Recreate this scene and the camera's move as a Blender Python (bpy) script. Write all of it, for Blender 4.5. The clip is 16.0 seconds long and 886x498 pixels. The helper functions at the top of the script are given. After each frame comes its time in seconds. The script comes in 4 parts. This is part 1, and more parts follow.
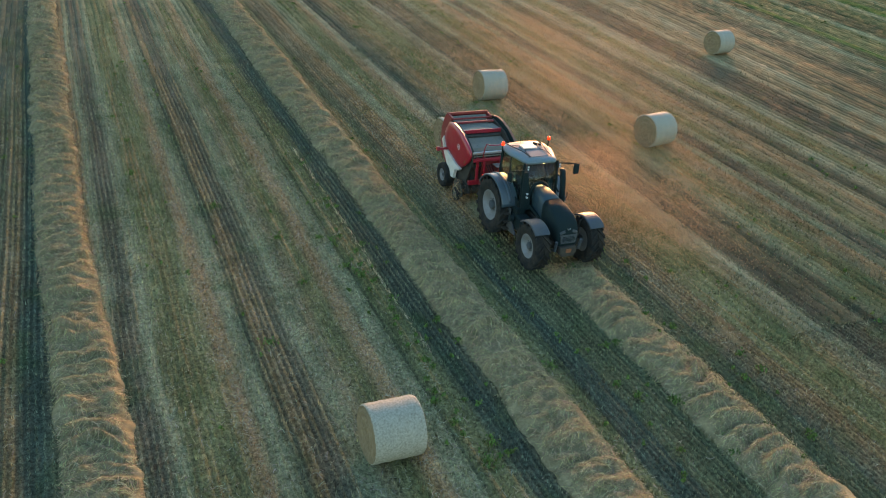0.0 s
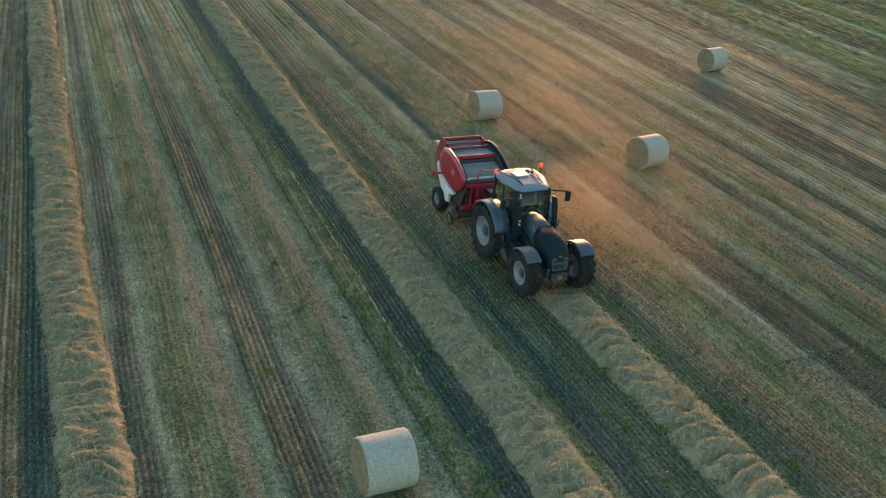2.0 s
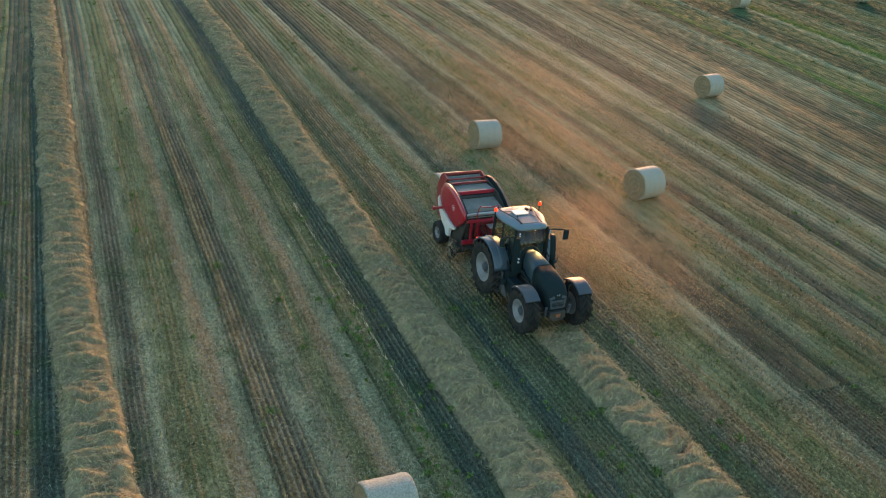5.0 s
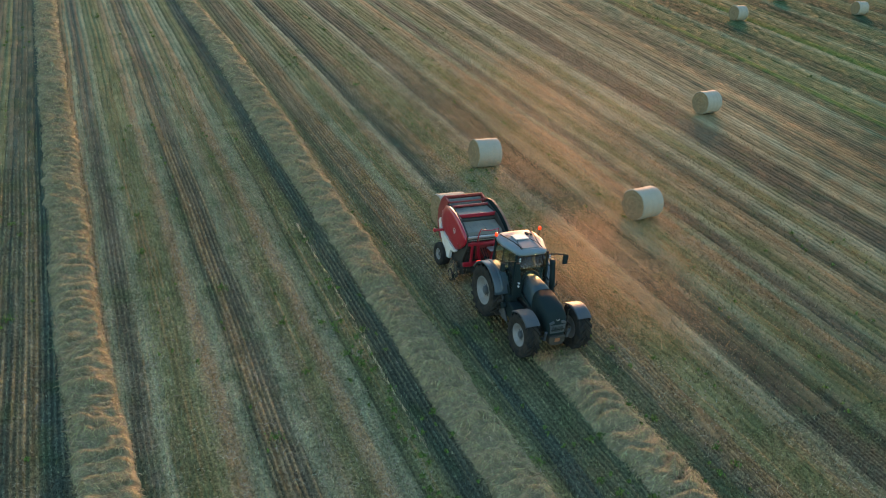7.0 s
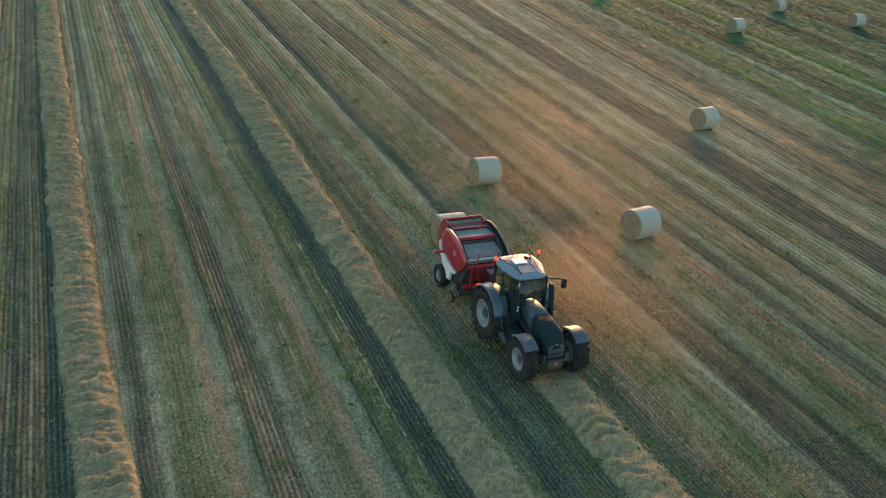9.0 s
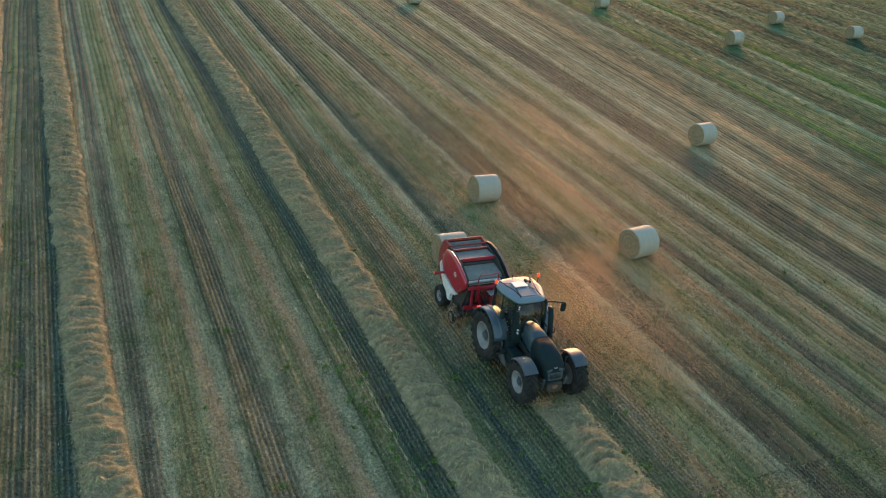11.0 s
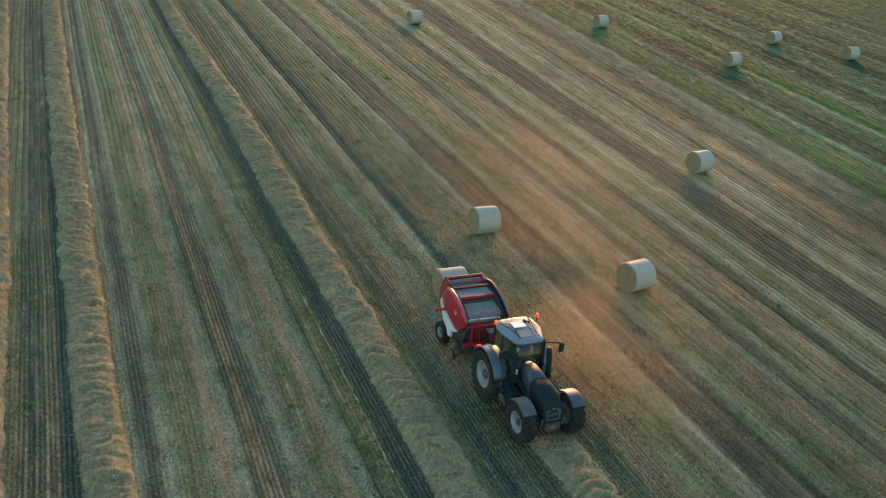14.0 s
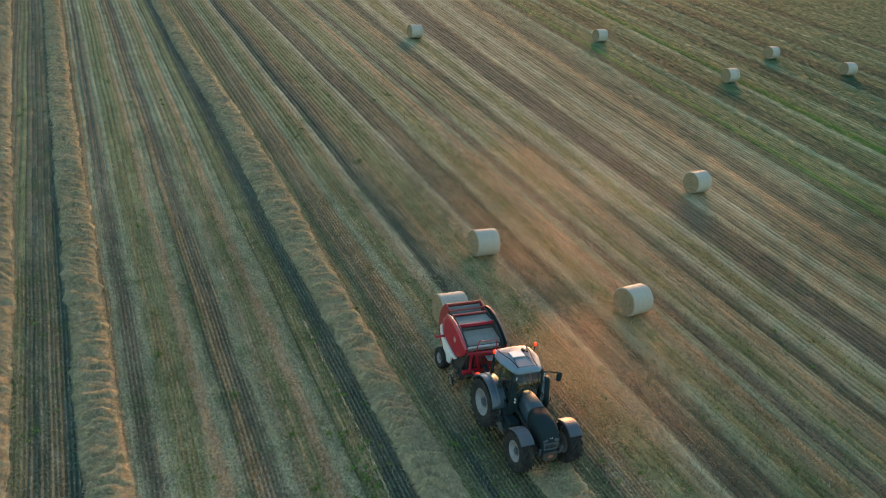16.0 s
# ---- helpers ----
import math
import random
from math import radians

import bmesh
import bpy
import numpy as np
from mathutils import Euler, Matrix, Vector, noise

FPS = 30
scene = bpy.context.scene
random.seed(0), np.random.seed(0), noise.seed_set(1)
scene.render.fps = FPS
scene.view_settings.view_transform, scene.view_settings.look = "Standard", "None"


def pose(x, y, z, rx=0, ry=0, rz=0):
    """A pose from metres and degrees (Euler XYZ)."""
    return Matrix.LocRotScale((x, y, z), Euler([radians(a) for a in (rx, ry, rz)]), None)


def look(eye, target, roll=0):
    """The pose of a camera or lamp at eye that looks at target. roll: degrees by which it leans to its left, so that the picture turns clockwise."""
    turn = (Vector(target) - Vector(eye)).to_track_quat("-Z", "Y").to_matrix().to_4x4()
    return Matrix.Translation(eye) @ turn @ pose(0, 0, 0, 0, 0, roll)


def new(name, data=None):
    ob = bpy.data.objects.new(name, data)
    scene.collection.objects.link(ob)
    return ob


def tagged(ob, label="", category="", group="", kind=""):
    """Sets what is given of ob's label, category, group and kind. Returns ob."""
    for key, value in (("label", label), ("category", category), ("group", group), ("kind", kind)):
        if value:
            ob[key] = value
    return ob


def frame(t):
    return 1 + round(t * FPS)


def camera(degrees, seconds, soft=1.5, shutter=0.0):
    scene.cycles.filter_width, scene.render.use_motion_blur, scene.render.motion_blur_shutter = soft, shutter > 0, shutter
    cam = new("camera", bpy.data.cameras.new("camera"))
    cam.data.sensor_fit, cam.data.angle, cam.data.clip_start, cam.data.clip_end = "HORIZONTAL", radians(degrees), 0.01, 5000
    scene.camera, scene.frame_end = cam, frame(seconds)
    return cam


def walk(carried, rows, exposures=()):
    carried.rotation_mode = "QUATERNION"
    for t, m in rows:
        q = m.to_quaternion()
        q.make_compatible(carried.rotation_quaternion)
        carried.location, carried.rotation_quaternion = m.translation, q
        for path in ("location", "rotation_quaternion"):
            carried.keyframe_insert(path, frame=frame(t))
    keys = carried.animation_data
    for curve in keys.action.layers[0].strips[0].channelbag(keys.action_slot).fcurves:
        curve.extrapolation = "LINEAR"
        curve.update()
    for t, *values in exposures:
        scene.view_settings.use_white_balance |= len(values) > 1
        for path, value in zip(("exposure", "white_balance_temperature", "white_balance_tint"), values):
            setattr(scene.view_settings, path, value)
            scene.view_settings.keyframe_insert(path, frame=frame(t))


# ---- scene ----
cam = camera(53.2, 16.0, soft=1.08)
PATH = [
    (0, (-7.458, -23.257, 12.638), (-6.713, -21.635, 11.736), 4.3),
    (0.5, (-7.435, -23.302, 12.844), (-6.69, -21.679, 11.944), 4.3),
    (1, (-7.42, -23.353, 13.097), (-6.674, -21.73, 12.198), 4.3),
    (1.5, (-7.404, -23.384, 13.3), (-6.657, -21.76, 12.403), 4.3),
    (2, (-7.422, -23.399, 13.537), (-6.673, -21.775, 12.641), 4.4),
    (2.5, (-7.421, -23.407, 13.729), (-6.672, -21.783, 12.835), 4.5),
    (3, (-7.463, -23.399, 13.933), (-6.712, -21.774, 13.041), 4.5),
    (3.5, (-7.5, -23.403, 14.109), (-6.75, -21.777, 13.218), 4.5),
    (4, (-7.543, -23.416, 14.306), (-6.792, -21.789, 13.418), 4.6),
    (6.5, (-7.764, -23.463, 15.329), (-7.006, -21.834, 14.451), 4.8),
    (7, (-7.812, -23.463, 15.542), (-7.053, -21.833, 14.665), 4.9),
    (7.5, (-7.832, -23.469, 15.724), (-7.072, -21.839, 14.85), 4.9),
    (8, (-7.868, -23.454, 15.939), (-7.106, -21.823, 15.066), 5.0),
    (8.5, (-7.91, -23.454, 16.133), (-7.148, -21.823, 15.262), 5.1),
    (9, (-7.941, -23.448, 16.357), (-7.178, -21.816, 15.486), 5.1),
    (11.5, (-8.155, -23.428, 17.381), (-7.387, -21.795, 16.519), 5.4),
    (12, (-8.173, -23.442, 17.605), (-7.405, -21.807, 16.746), 5.4),
    (12.5, (-8.199, -23.433, 17.795), (-7.431, -21.797, 16.938), 5.4),
    (13, (-8.243, -23.455, 18.085), (-7.474, -21.819, 17.229), 5.5),
    (13.5, (-8.274, -23.456, 18.319), (-7.505, -21.819, 17.465), 5.5),
    (14, (-8.306, -23.45, 18.578), (-7.537, -21.813, 17.726), 5.5),
    (14.5, (-8.354, -23.453, 18.844), (-7.583, -21.816, 17.993), 5.6),
    (15, (-8.381, -23.432, 19.098), (-7.609, -21.794, 18.25), 5.7),
    (15.5, (-8.416, -23.444, 19.36), (-7.643, -21.805, 18.513), 5.7),
    (16, (-8.446, -23.415, 19.623), (-7.673, -21.775, 18.779), 5.8),
]
walk(cam, [(t, look(eye, target, roll)) for t, eye, target, roll in PATH], exposures=[(0, 2.55, 6850, 6), (16, 2.55, 6850, 6)])

# ---- world, sun ----
SUN_TURN, SUN_HEIGHT = 54.0, 5.0        # degrees from +x towards +y, and above the field
world = bpy.data.worlds.new("dusk_sky")
scene.world = world
world.use_nodes = True
_wn = world.node_tree.nodes
_sky = _wn.new("ShaderNodeTexSky")
_sky.sky_type, _sky.sun_disc = "NISHITA", False
_sky.sun_elevation, _sky.sun_rotation = radians(SUN_HEIGHT), radians(90 - SUN_TURN)
_sky.air_density, _sky.dust_density, _sky.ozone_density = 1.0, 0.35, 2.0
_bg = _wn["Background"]
_bg.inputs["Strength"].default_value = 0.15
world.node_tree.links.new(_sky.outputs["Color"], _bg.inputs["Color"])
sun_data = bpy.data.lights.new("sun", "SUN")
sun_data.energy, sun_data.angle, sun_data.color = 2.0, radians(20), (1.0, 0.44, 0.19)
sun = new("sun", sun_data)
_a, _e = radians(SUN_TURN), radians(SUN_HEIGHT)
sun.matrix_world = look((60 * math.cos(_a), 60 * math.sin(_a), 40), (60 * math.cos(_a) - math.cos(_e) * math.cos(_a), 60 * math.sin(_a) - math.cos(_e) * math.sin(_a), 40 - math.sin(_e)))


# ---- materials ----
def nodes_of(name):
    m = bpy.data.materials.new(name)
    m.use_nodes = True
    return m, m.node_tree.nodes, m.node_tree.links, m.node_tree.nodes["Principled BSDF"]


def mix_rgb(nd, lk, mode, fac, a, b):
    n = nd.new("ShaderNodeMix")
    n.data_type, n.blend_type = "RGBA", mode
    for sock, v in ((n.inputs[0], fac), (n.inputs[6], a), (n.inputs[7], b)):
        if isinstance(v, bpy.types.NodeSocket):
            lk.new(v, sock)
        elif isinstance(v, (int, float)):
            sock.default_value = v
        else:
            sock.default_value = (*v, 1)
    return n.outputs[2]


def noise_fac(nd, lk, scale, detail=4, vec=None, rough=0.6):
    n = nd.new("ShaderNodeTexNoise")
    n.inputs["Scale"].default_value, n.inputs["Detail"].default_value, n.inputs["Roughness"].default_value = scale, detail, rough
    if vec is not None:
        lk.new(vec, n.inputs["Vector"])
    return n.outputs["Fac"]


def ramp(nd, lk, fac, stops):
    n = nd.new("ShaderNodeValToRGB")
    while len(n.color_ramp.elements) < len(stops):
        n.color_ramp.elements.new(0.5)
    for e, (p, c) in zip(n.color_ramp.elements, stops):
        e.position = p
        e.color = (c, c, c, 1) if isinstance(c, (int, float)) else (*c, 1)
    lk.new(fac, n.inputs[0])
    return n.outputs[0]


def coords(nd, lk, kind="Object", scale=None):
    v = nd.new("ShaderNodeTexCoord").outputs[kind]
    if scale:
        m = nd.new("ShaderNodeMapping")
        m.inputs["Scale"].default_value = scale
        lk.new(v, m.inputs["Vector"])
        v = m.outputs["Vector"]
    return v


def bump(nd, lk, bsdf, height, strength, distance):
    b = nd.new("ShaderNodeBump")
    b.inputs["Strength"].default_value, b.inputs["Distance"].default_value = strength, distance
    lk.new(height, b.inputs["Height"])
    lk.new(b.outputs["Normal"], bsdf.inputs["Normal"])


def surface(name, base, dirt, rough=0.5, metal=0.0, grain=30.0, amount=0.5, bump_by=0.15, coat=0.0, spread=1.5):
    """Paint, plastic, metal or rubber with dust and fine unevenness."""
    m, nd, lk, p = nodes_of(name)
    v = coords(nd, lk)
    big, fine = noise_fac(nd, lk, spread, 5, v), noise_fac(nd, lk, grain, 3, v)
    dust = ramp(nd, lk, big, [(0.38, 0.0), (0.72, amount)])
    c = mix_rgb(nd, lk, "MIX", dust, base, dirt)
    c = mix_rgb(nd, lk, "MULTIPLY", 0.35, c, ramp(nd, lk, fine, [(0.3, 0.6), (0.7, 1.0)]))
    lk.new(c, p.inputs["Base Color"])
    lk.new(ramp(nd, lk, big, [(0.3, rough), (0.75, min(1.0, rough + 0.3))]), p.inputs["Roughness"])
    p.inputs["Metallic"].default_value, p.inputs["Coat Weight"].default_value = metal, coat
    bump(nd, lk, p, fine, bump_by, 0.004)
    return m


def toned(name, rough=0.9, contrast=0.5, grain=6.0, fibre=(60, 9, 60), bump_by=0.6):
    """Straw, stubble and soil: each point carries its own tone; the nodes add fibres and blotches."""
    m, nd, lk, p = nodes_of(name)
    a = nd.new("ShaderNodeAttribute")
    a.attribute_name = "tone"
    v = coords(nd, lk)
    blot = noise_fac(nd, lk, grain, 5, v, 0.7)
    fib = noise_fac(nd, lk, 1.0, 4, coords(nd, lk, "Object", fibre), 0.65)
    c = mix_rgb(nd, lk, "MULTIPLY", contrast, a.outputs["Color"], ramp(nd, lk, blot, [(0.30, 0.40), (0.5, 0.95), (0.70, 1.5)]))
    c = mix_rgb(nd, lk, "MULTIPLY", contrast, c, ramp(nd, lk, fib, [(0.32, 0.45), (0.5, 0.95), (0.7, 1.4)]))
    lk.new(c, p.inputs["Base Color"])
    p.inputs["Roughness"].default_value = rough
    p.inputs["Specular IOR Level"].default_value = 0.02
    bump(nd, lk, p, fib, bump_by, 0.03)
    return m


M_GROUND = toned("stubble_soil", contrast=1.0, grain=9.0, fibre=(26, 16, 26), bump_by=0.7)
M_STRAW = toned("straw", contrast=0.45, grain=8.0, fibre=(30, 30, 30), bump_by=0.3)


# ---- helpers for meshes ----
def link_bm(name, bm, mat, parent=None, label="", smooth=False):
    me = bpy.data.meshes.new(name)
    bmesh.ops.recalc_face_normals(bm, faces=bm.faces)
    bm.to_mesh(me)
    bm.free()
    if smooth:
        me.polygons.foreach_set("use_smooth", [True] * len(me.polygons))
    me.materials.append(mat)
    ob = new(name, me)
    ob.parent = parent
    return tagged(ob, label)


def part(name, bm, mat, parent, label="", smooth=False):
    return link_bm(name, bm, mat, parent, label, smooth)


def soup(name, verts, faces, tones, mat):
    """One mesh out of numpy arrays, with a colour for each point."""
    me = bpy.data.meshes.new(name)
    n, k = len(faces), faces.shape[1]
    me.vertices.add(len(verts))
    me.vertices.foreach_set("co", np.ascontiguousarray(verts, dtype=np.float32).ravel())
    me.loops.add(n * k)
    me.loops.foreach_set("vertex_index", np.ascontiguousarray(faces, dtype=np.int32).ravel())
    me.polygons.add(n)
    me.polygons.foreach_set("loop_start", np.arange(0, n * k, k, dtype=np.int32))
    me.update(calc_edges=True)
    at = me.color_attributes.new("tone", "FLOAT_COLOR", "POINT")
    at.data.foreach_set("color", np.concatenate([tones, np.ones((len(tones), 1))], axis=1).astype(np.float32).ravel())
    me.materials.append(mat)
    return new(name, me)


RNG = np.random.default_rng(7)
LATTICE = RNG.random((256, 256))


def vnoise(x, y):
    """Smooth noise from 0 to 1 over the plane."""
    xi, yi = np.floor(x).astype(int), np.floor(y).astype(int)
    fx, fy = x - xi, y - yi
    fx, fy = fx * fx * (3 - 2 * fx), fy * fy * (3 - 2 * fy)
    g = lambda a, b: LATTICE[(xi + a) % 256, (yi + b) % 256]
    return (g(0, 0) * (1 - fx) + g(1, 0) * fx) * (1 - fy) + (g(0, 1) * (1 - fx) + g(1, 1) * fx) * fy


def fractal(x, y, n=4):
    return sum(vnoise(x * 2 ** i + 17 * i, y * 2 ** i + 31 * i) / 2 ** i for i in range(n)) / sum(1 / 2 ** i for i in range(n))


# ---- the field: bands of stubble, straw litter and bare soil along y ----
VDARK, DARK, PURPLE, BROWN, RUST, OLIVE, TAN, ORANGE, LITTER, CREAM, DEEP, GREEN = range(12)
TONES = np.array([(0.060, 0.073, 0.052), (0.094, 0.097, 0.060), (0.116, 0.106, 0.070), (0.148, 0.126, 0.074), (0.215, 0.152, 0.078), (0.166, 0.162, 0.076),
                  (0.225, 0.188, 0.104), (0.310, 0.210, 0.108), (0.220, 0.222, 0.126), (0.290, 0.266, 0.158), (0.094, 0.101, 0.056), (0.078, 0.150, 0.038)])
ROW_TINT = np.array([0.10, 0.34, 0.45, 0.55, 0.60, 0.62, 0.60, 0.50, 0.06, 0.12, 0.14, 0.05])
ROW = 0.155
# VDARK from -9.28 and 0.5: dark ground with the swaths' shade painted in
BANDS = [(-40, OLIVE), (-12.7, BROWN), (-10.9, OLIVE), (-10.5, DARK), (-10.3, BROWN), (-10.17, VDARK), (-10.02, BROWN), (-9.88, DARK), (-9.7, BROWN), (-9.55, DARK),
         (-9.4, RUST), (-9.28, VDARK), (-8.55, BROWN), (-7.6, RUST), (-7.25, LITTER), (-6.98, PURPLE), (-6.32, LITTER), (-5.98, OLIVE), (-4.72, ORANGE), (-4.35, LITTER),
         (-3.88, DARK), (-3.64, RUST), (-3.45, PURPLE), (-2.75, LITTER), (-2.25, TAN), (-1.88, OLIVE), (-1.35, ORANGE), (-0.93, LITTER), (-0.3, DEEP), (-0.15, OLIVE),
         (0.5, VDARK), (1.3, BROWN), (2.75, OLIVE), (3.35, DEEP), (3.8, BROWN), (4.6, RUST), (5.12, LITTER), (5.65, OLIVE), (6.75, ORANGE), (7.06, CREAM), (7.45, VDARK),
         (8.15, BROWN), (8.8, RUST), (9.25, OLIVE), (10.95, TAN), (11.5, CREAM), (11.85, PURPLE), (12.65, BROWN), (13.45, DARK), (13.95, LITTER), (14.6, OLIVE), (15.7, TAN),
         (16.2, ORANGE), (16.72, LITTER), (17.1, PURPLE), (17.95, LITTER), (18.45, OLIVE), (19.2, TAN), (20.05, ORANGE), (20.4, TAN), (20.75, DARK), (21.6, CREAM),
         (22.4, OLIVE), (23.4, CREAM), (24.3, PURPLE), (26.15, BROWN), (26.7, CREAM), (27.2, TAN), (28.45, CREAM), (29.25, TAN), (30.35, BROWN), (31.0, TAN), (31.7, ORANGE),
         (32.5, BROWN), (34.2, TAN), (36.1, CREAM), (36.8, DEEP), (38.1, GREEN), (38.7, OLIVE), (40.9, OLIVE), (41.3, CREAM), (42.2, DEEP), (44.6, OLIVE), (46.8, CREAM),
         (47.7, GREEN), (49.2, OLIVE), (50.7, LITTER), (51.7, OLIVE), (53.2, DEEP), (55.8, LITTER), (57, OLIVE), (60, LITTER), (61, DEEP), (64, OLIVE), (66.5, LITTER),
         (67.5, DEEP), (70, OLIVE), (73, LITTER), (74, OLIVE), (78, LITTER), (79, DEEP), (82, OLIVE), (200, OLIVE)]
EDGES = np.array([b[0] for b in BANDS], float)
KINDS = np.array([b[1] for b in BANDS])


def drift(x, y):
    """How far a row that passes y = 0 at x has wandered sideways at y."""
    lean = np.interp(x, (-12, -6, 4, 12, 20, 25, 32, 45, 60), (0, 0.008, 0.013, 0.018, 0.042, 0.072, 0.12, 0.145, 0.155))
    return np.clip(y, -60, 130) * lean + 0.03 * np.sin(y * 0.21 + x * 0.05) + 0.012 * np.sin(y * 0.63)


def unwind(x, y):
    u = x - drift(x, y)
    u = x - drift(u, y)
    return x - drift(u, y)


def field_tone(x, y, rows=True):
    """Soil and stubble colour at a place."""
    u0 = unwind(x, y)
    u = u0 + 0.14 * (vnoise(x * 1.6, y * 0.25) - 0.5) + 0.10 * (vnoise(x * 5, y * 1.6) - 0.5)
    i = np.clip(np.searchsorted(EDGES, u) - 1, 0, len(KINDS) - 2)
    kind, after, before = KINDS[i], KINDS[i + 1], KINDS[np.maximum(i - 1, 0)]
    uncut = (y + 0.8 * vnoise(u * 3, y * 0) < 0.6) & (u > 3.4) & (u < 8.0)
    unraked = np.where(vnoise(u * 1.3 + 4, y * 0.05) > 0.45, DEEP, VDARK)
    kind, after, before = np.where(uncut, unraked, kind), np.where(uncut, unraked, after), np.where(uncut, unraked, before)
    c = TONES[kind]
    wide = np.clip((EDGES[i + 1] - EDGES[i]) * 0.3, 0.06, 0.2)
    up = 0.5 * np.clip(1 - (EDGES[i + 1] - u) / wide, 0, 1)[:, None]
    down = 0.5 * np.clip(1 - (u - EDGES[i]) / wide, 0, 1)[:, None]
    c = c * (1 - up - down) + TONES[after] * up + TONES[before] * down
    # sunlit warmth painted onto single drilled rows, strongest on the ridge; others green
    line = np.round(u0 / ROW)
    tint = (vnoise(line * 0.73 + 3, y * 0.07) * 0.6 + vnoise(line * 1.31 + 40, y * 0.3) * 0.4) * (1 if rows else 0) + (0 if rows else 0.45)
    bright = ROW_TINT[kind] * 1.25 * np.clip((tint - 0.54) * 7, 0, 1) * np.clip(1.25 - np.hypot(u - 2, y - 4) / 60, 0.25, 1)
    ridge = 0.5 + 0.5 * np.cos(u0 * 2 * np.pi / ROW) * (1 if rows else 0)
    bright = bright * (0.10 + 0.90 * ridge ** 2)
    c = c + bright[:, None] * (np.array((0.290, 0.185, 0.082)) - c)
    green = 0.12 * np.clip((0.42 - tint) * 5, 0, 1) * ROW_TINT[kind]
    c = c + green[:, None] * (np.array((0.085, 0.125, 0.045)) - c)
    # straw-strewn ground past the machines with dust haze glow painted in, greener regrowth beyond it
    haze_glow = np.clip((u - 7) / 6, 0, 1) * np.clip((38 - u) / 12, 0, 1) * np.clip((y + 8) / 14, 0, 1)
    c = c * (1 + haze_glow[:, None] * np.array((0.20, 0.06, 0.0)))
    lush = np.clip((u - 30) / 12, 0, 1)
    c = c * (1 - lush[:, None] * np.array((0.45, 0.28, 0.34)))
    streak = (0.72 + 0.56 * fractal(u * 3.1, y * 0.22, 3)) * (0.82 + 0.36 * vnoise(u * 8.5 + 40, y * 0.45))
    streak = 1 + (streak - 1) * np.clip(1.2 - np.hypot(u - 2, y - 4) / 55, 0.4, 1)
    # row ridges lighter, gaps between them darker, least in the pale litter
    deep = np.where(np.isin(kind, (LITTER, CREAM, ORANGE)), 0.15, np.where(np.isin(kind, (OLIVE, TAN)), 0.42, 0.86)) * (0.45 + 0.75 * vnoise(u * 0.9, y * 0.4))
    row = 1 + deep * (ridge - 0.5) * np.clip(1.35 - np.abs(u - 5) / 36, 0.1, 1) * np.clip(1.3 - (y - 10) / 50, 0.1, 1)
    # darker towards the near right, and farther off along y
    near_right = np.clip((u - 8.5) / 3, 0, 1) * np.clip((np.clip(u - 9, 0, 17) * 1.1 - y + 1) / 9, 0, 1)
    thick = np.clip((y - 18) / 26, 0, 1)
    c = c * (1 - near_right[:, None] * np.array((0.36, 0.32, 0.32))) * (1 - thick[:, None] * np.array((0.22, 0.15, 0.12)))
    patch = (0.80 + 0.4 * fractal(x * 0.13 + 5, y * 0.09, 4)) * (0.80 + 0.40 * fractal(x * 1.9 + 7, y * 1.5 + 3, 3))
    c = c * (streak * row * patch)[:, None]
    weed = np.clip((fractal(x * 1.3 + 60, y * 0.9 + 9, 4) - 0.60) * 6, 0, 1) * 0.35
    return c * (1 - weed[:, None]) + np.array((0.050, 0.085, 0.026)) * weed[:, None]


def field_height(x, y):
    u = unwind(x, y)
    near = np.clip(1.3 - (np.abs(x - 5) + np.abs(y - 10)) / 90, 0, 1)
    return near * (0.012 * np.cos(u * 2 * np.pi / ROW) + 0.05 * (fractal(x * 1.7, y * 1.2, 3) - 0.5)) - 0.02


def build_ground():
    far = np.array([2400, 1500, 900, 500, 300, 200.0])
    xs = np.concatenate([-far, np.arange(-150, -14, 5), np.arange(-14, 24, 0.0517), np.arange(24, 80, 0.25), np.arange(80, 150, 2), far])
    ys = np.concatenate([-far, np.arange(-150, -16, 6), np.arange(-16, 40, 0.34), np.arange(40, 100, 0.8), np.arange(100, 190, 5), far])
    X, Y = np.meshgrid(xs, ys)
    y = Y.ravel()
    x = X.ravel() + drift(X.ravel(), y)
    verts = np.stack([x, y, field_height(x, y)], axis=1)
    w, h = len(xs), len(ys)
    i = (np.arange(h - 1)[:, None] * w + np.arange(w - 1)[None, :]).ravel()
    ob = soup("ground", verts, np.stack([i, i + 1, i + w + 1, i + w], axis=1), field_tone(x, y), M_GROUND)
    return tagged(ob, "harvested field with bands of stubble, straw litter and soil", "field", kind="structure")


build_ground()


def swath_middle(x0, y):
    if x0 < -10:
        return np.interp(y, (0, 15, 35, 80), (-11.7, -11.7, -12.15, -12.7))
    if x0 < -5:
        return np.interp(y, (-14, -7, -1.5, 5, 20, 40, 80), (-7.55, -7.72, -7.95, -8.05, -8.10, -8.15, -8.0)) + 0.10 * (vnoise(y * 0.35, y * 0) - 0.5)
    if x0 < 5:
        x0 = x0 + np.interp(y, (30, 40, 48, 61, 73, 110), (0.15, 0.12, 0.05, -0.25, -0.25, -0.25)) * np.clip((y - 12) / 12, 0, 1)
        return x0 + drift(np.full_like(y, 2.2), y) + 0.10 * (vnoise(y * 0.35 + 15.4, y * 0 + 2.2) - 0.5)
    return x0 + drift(np.full_like(y, x0), y) + 0.10 * (vnoise(y * 0.35 + x0 * 7, y * 0 + x0) - 0.5)


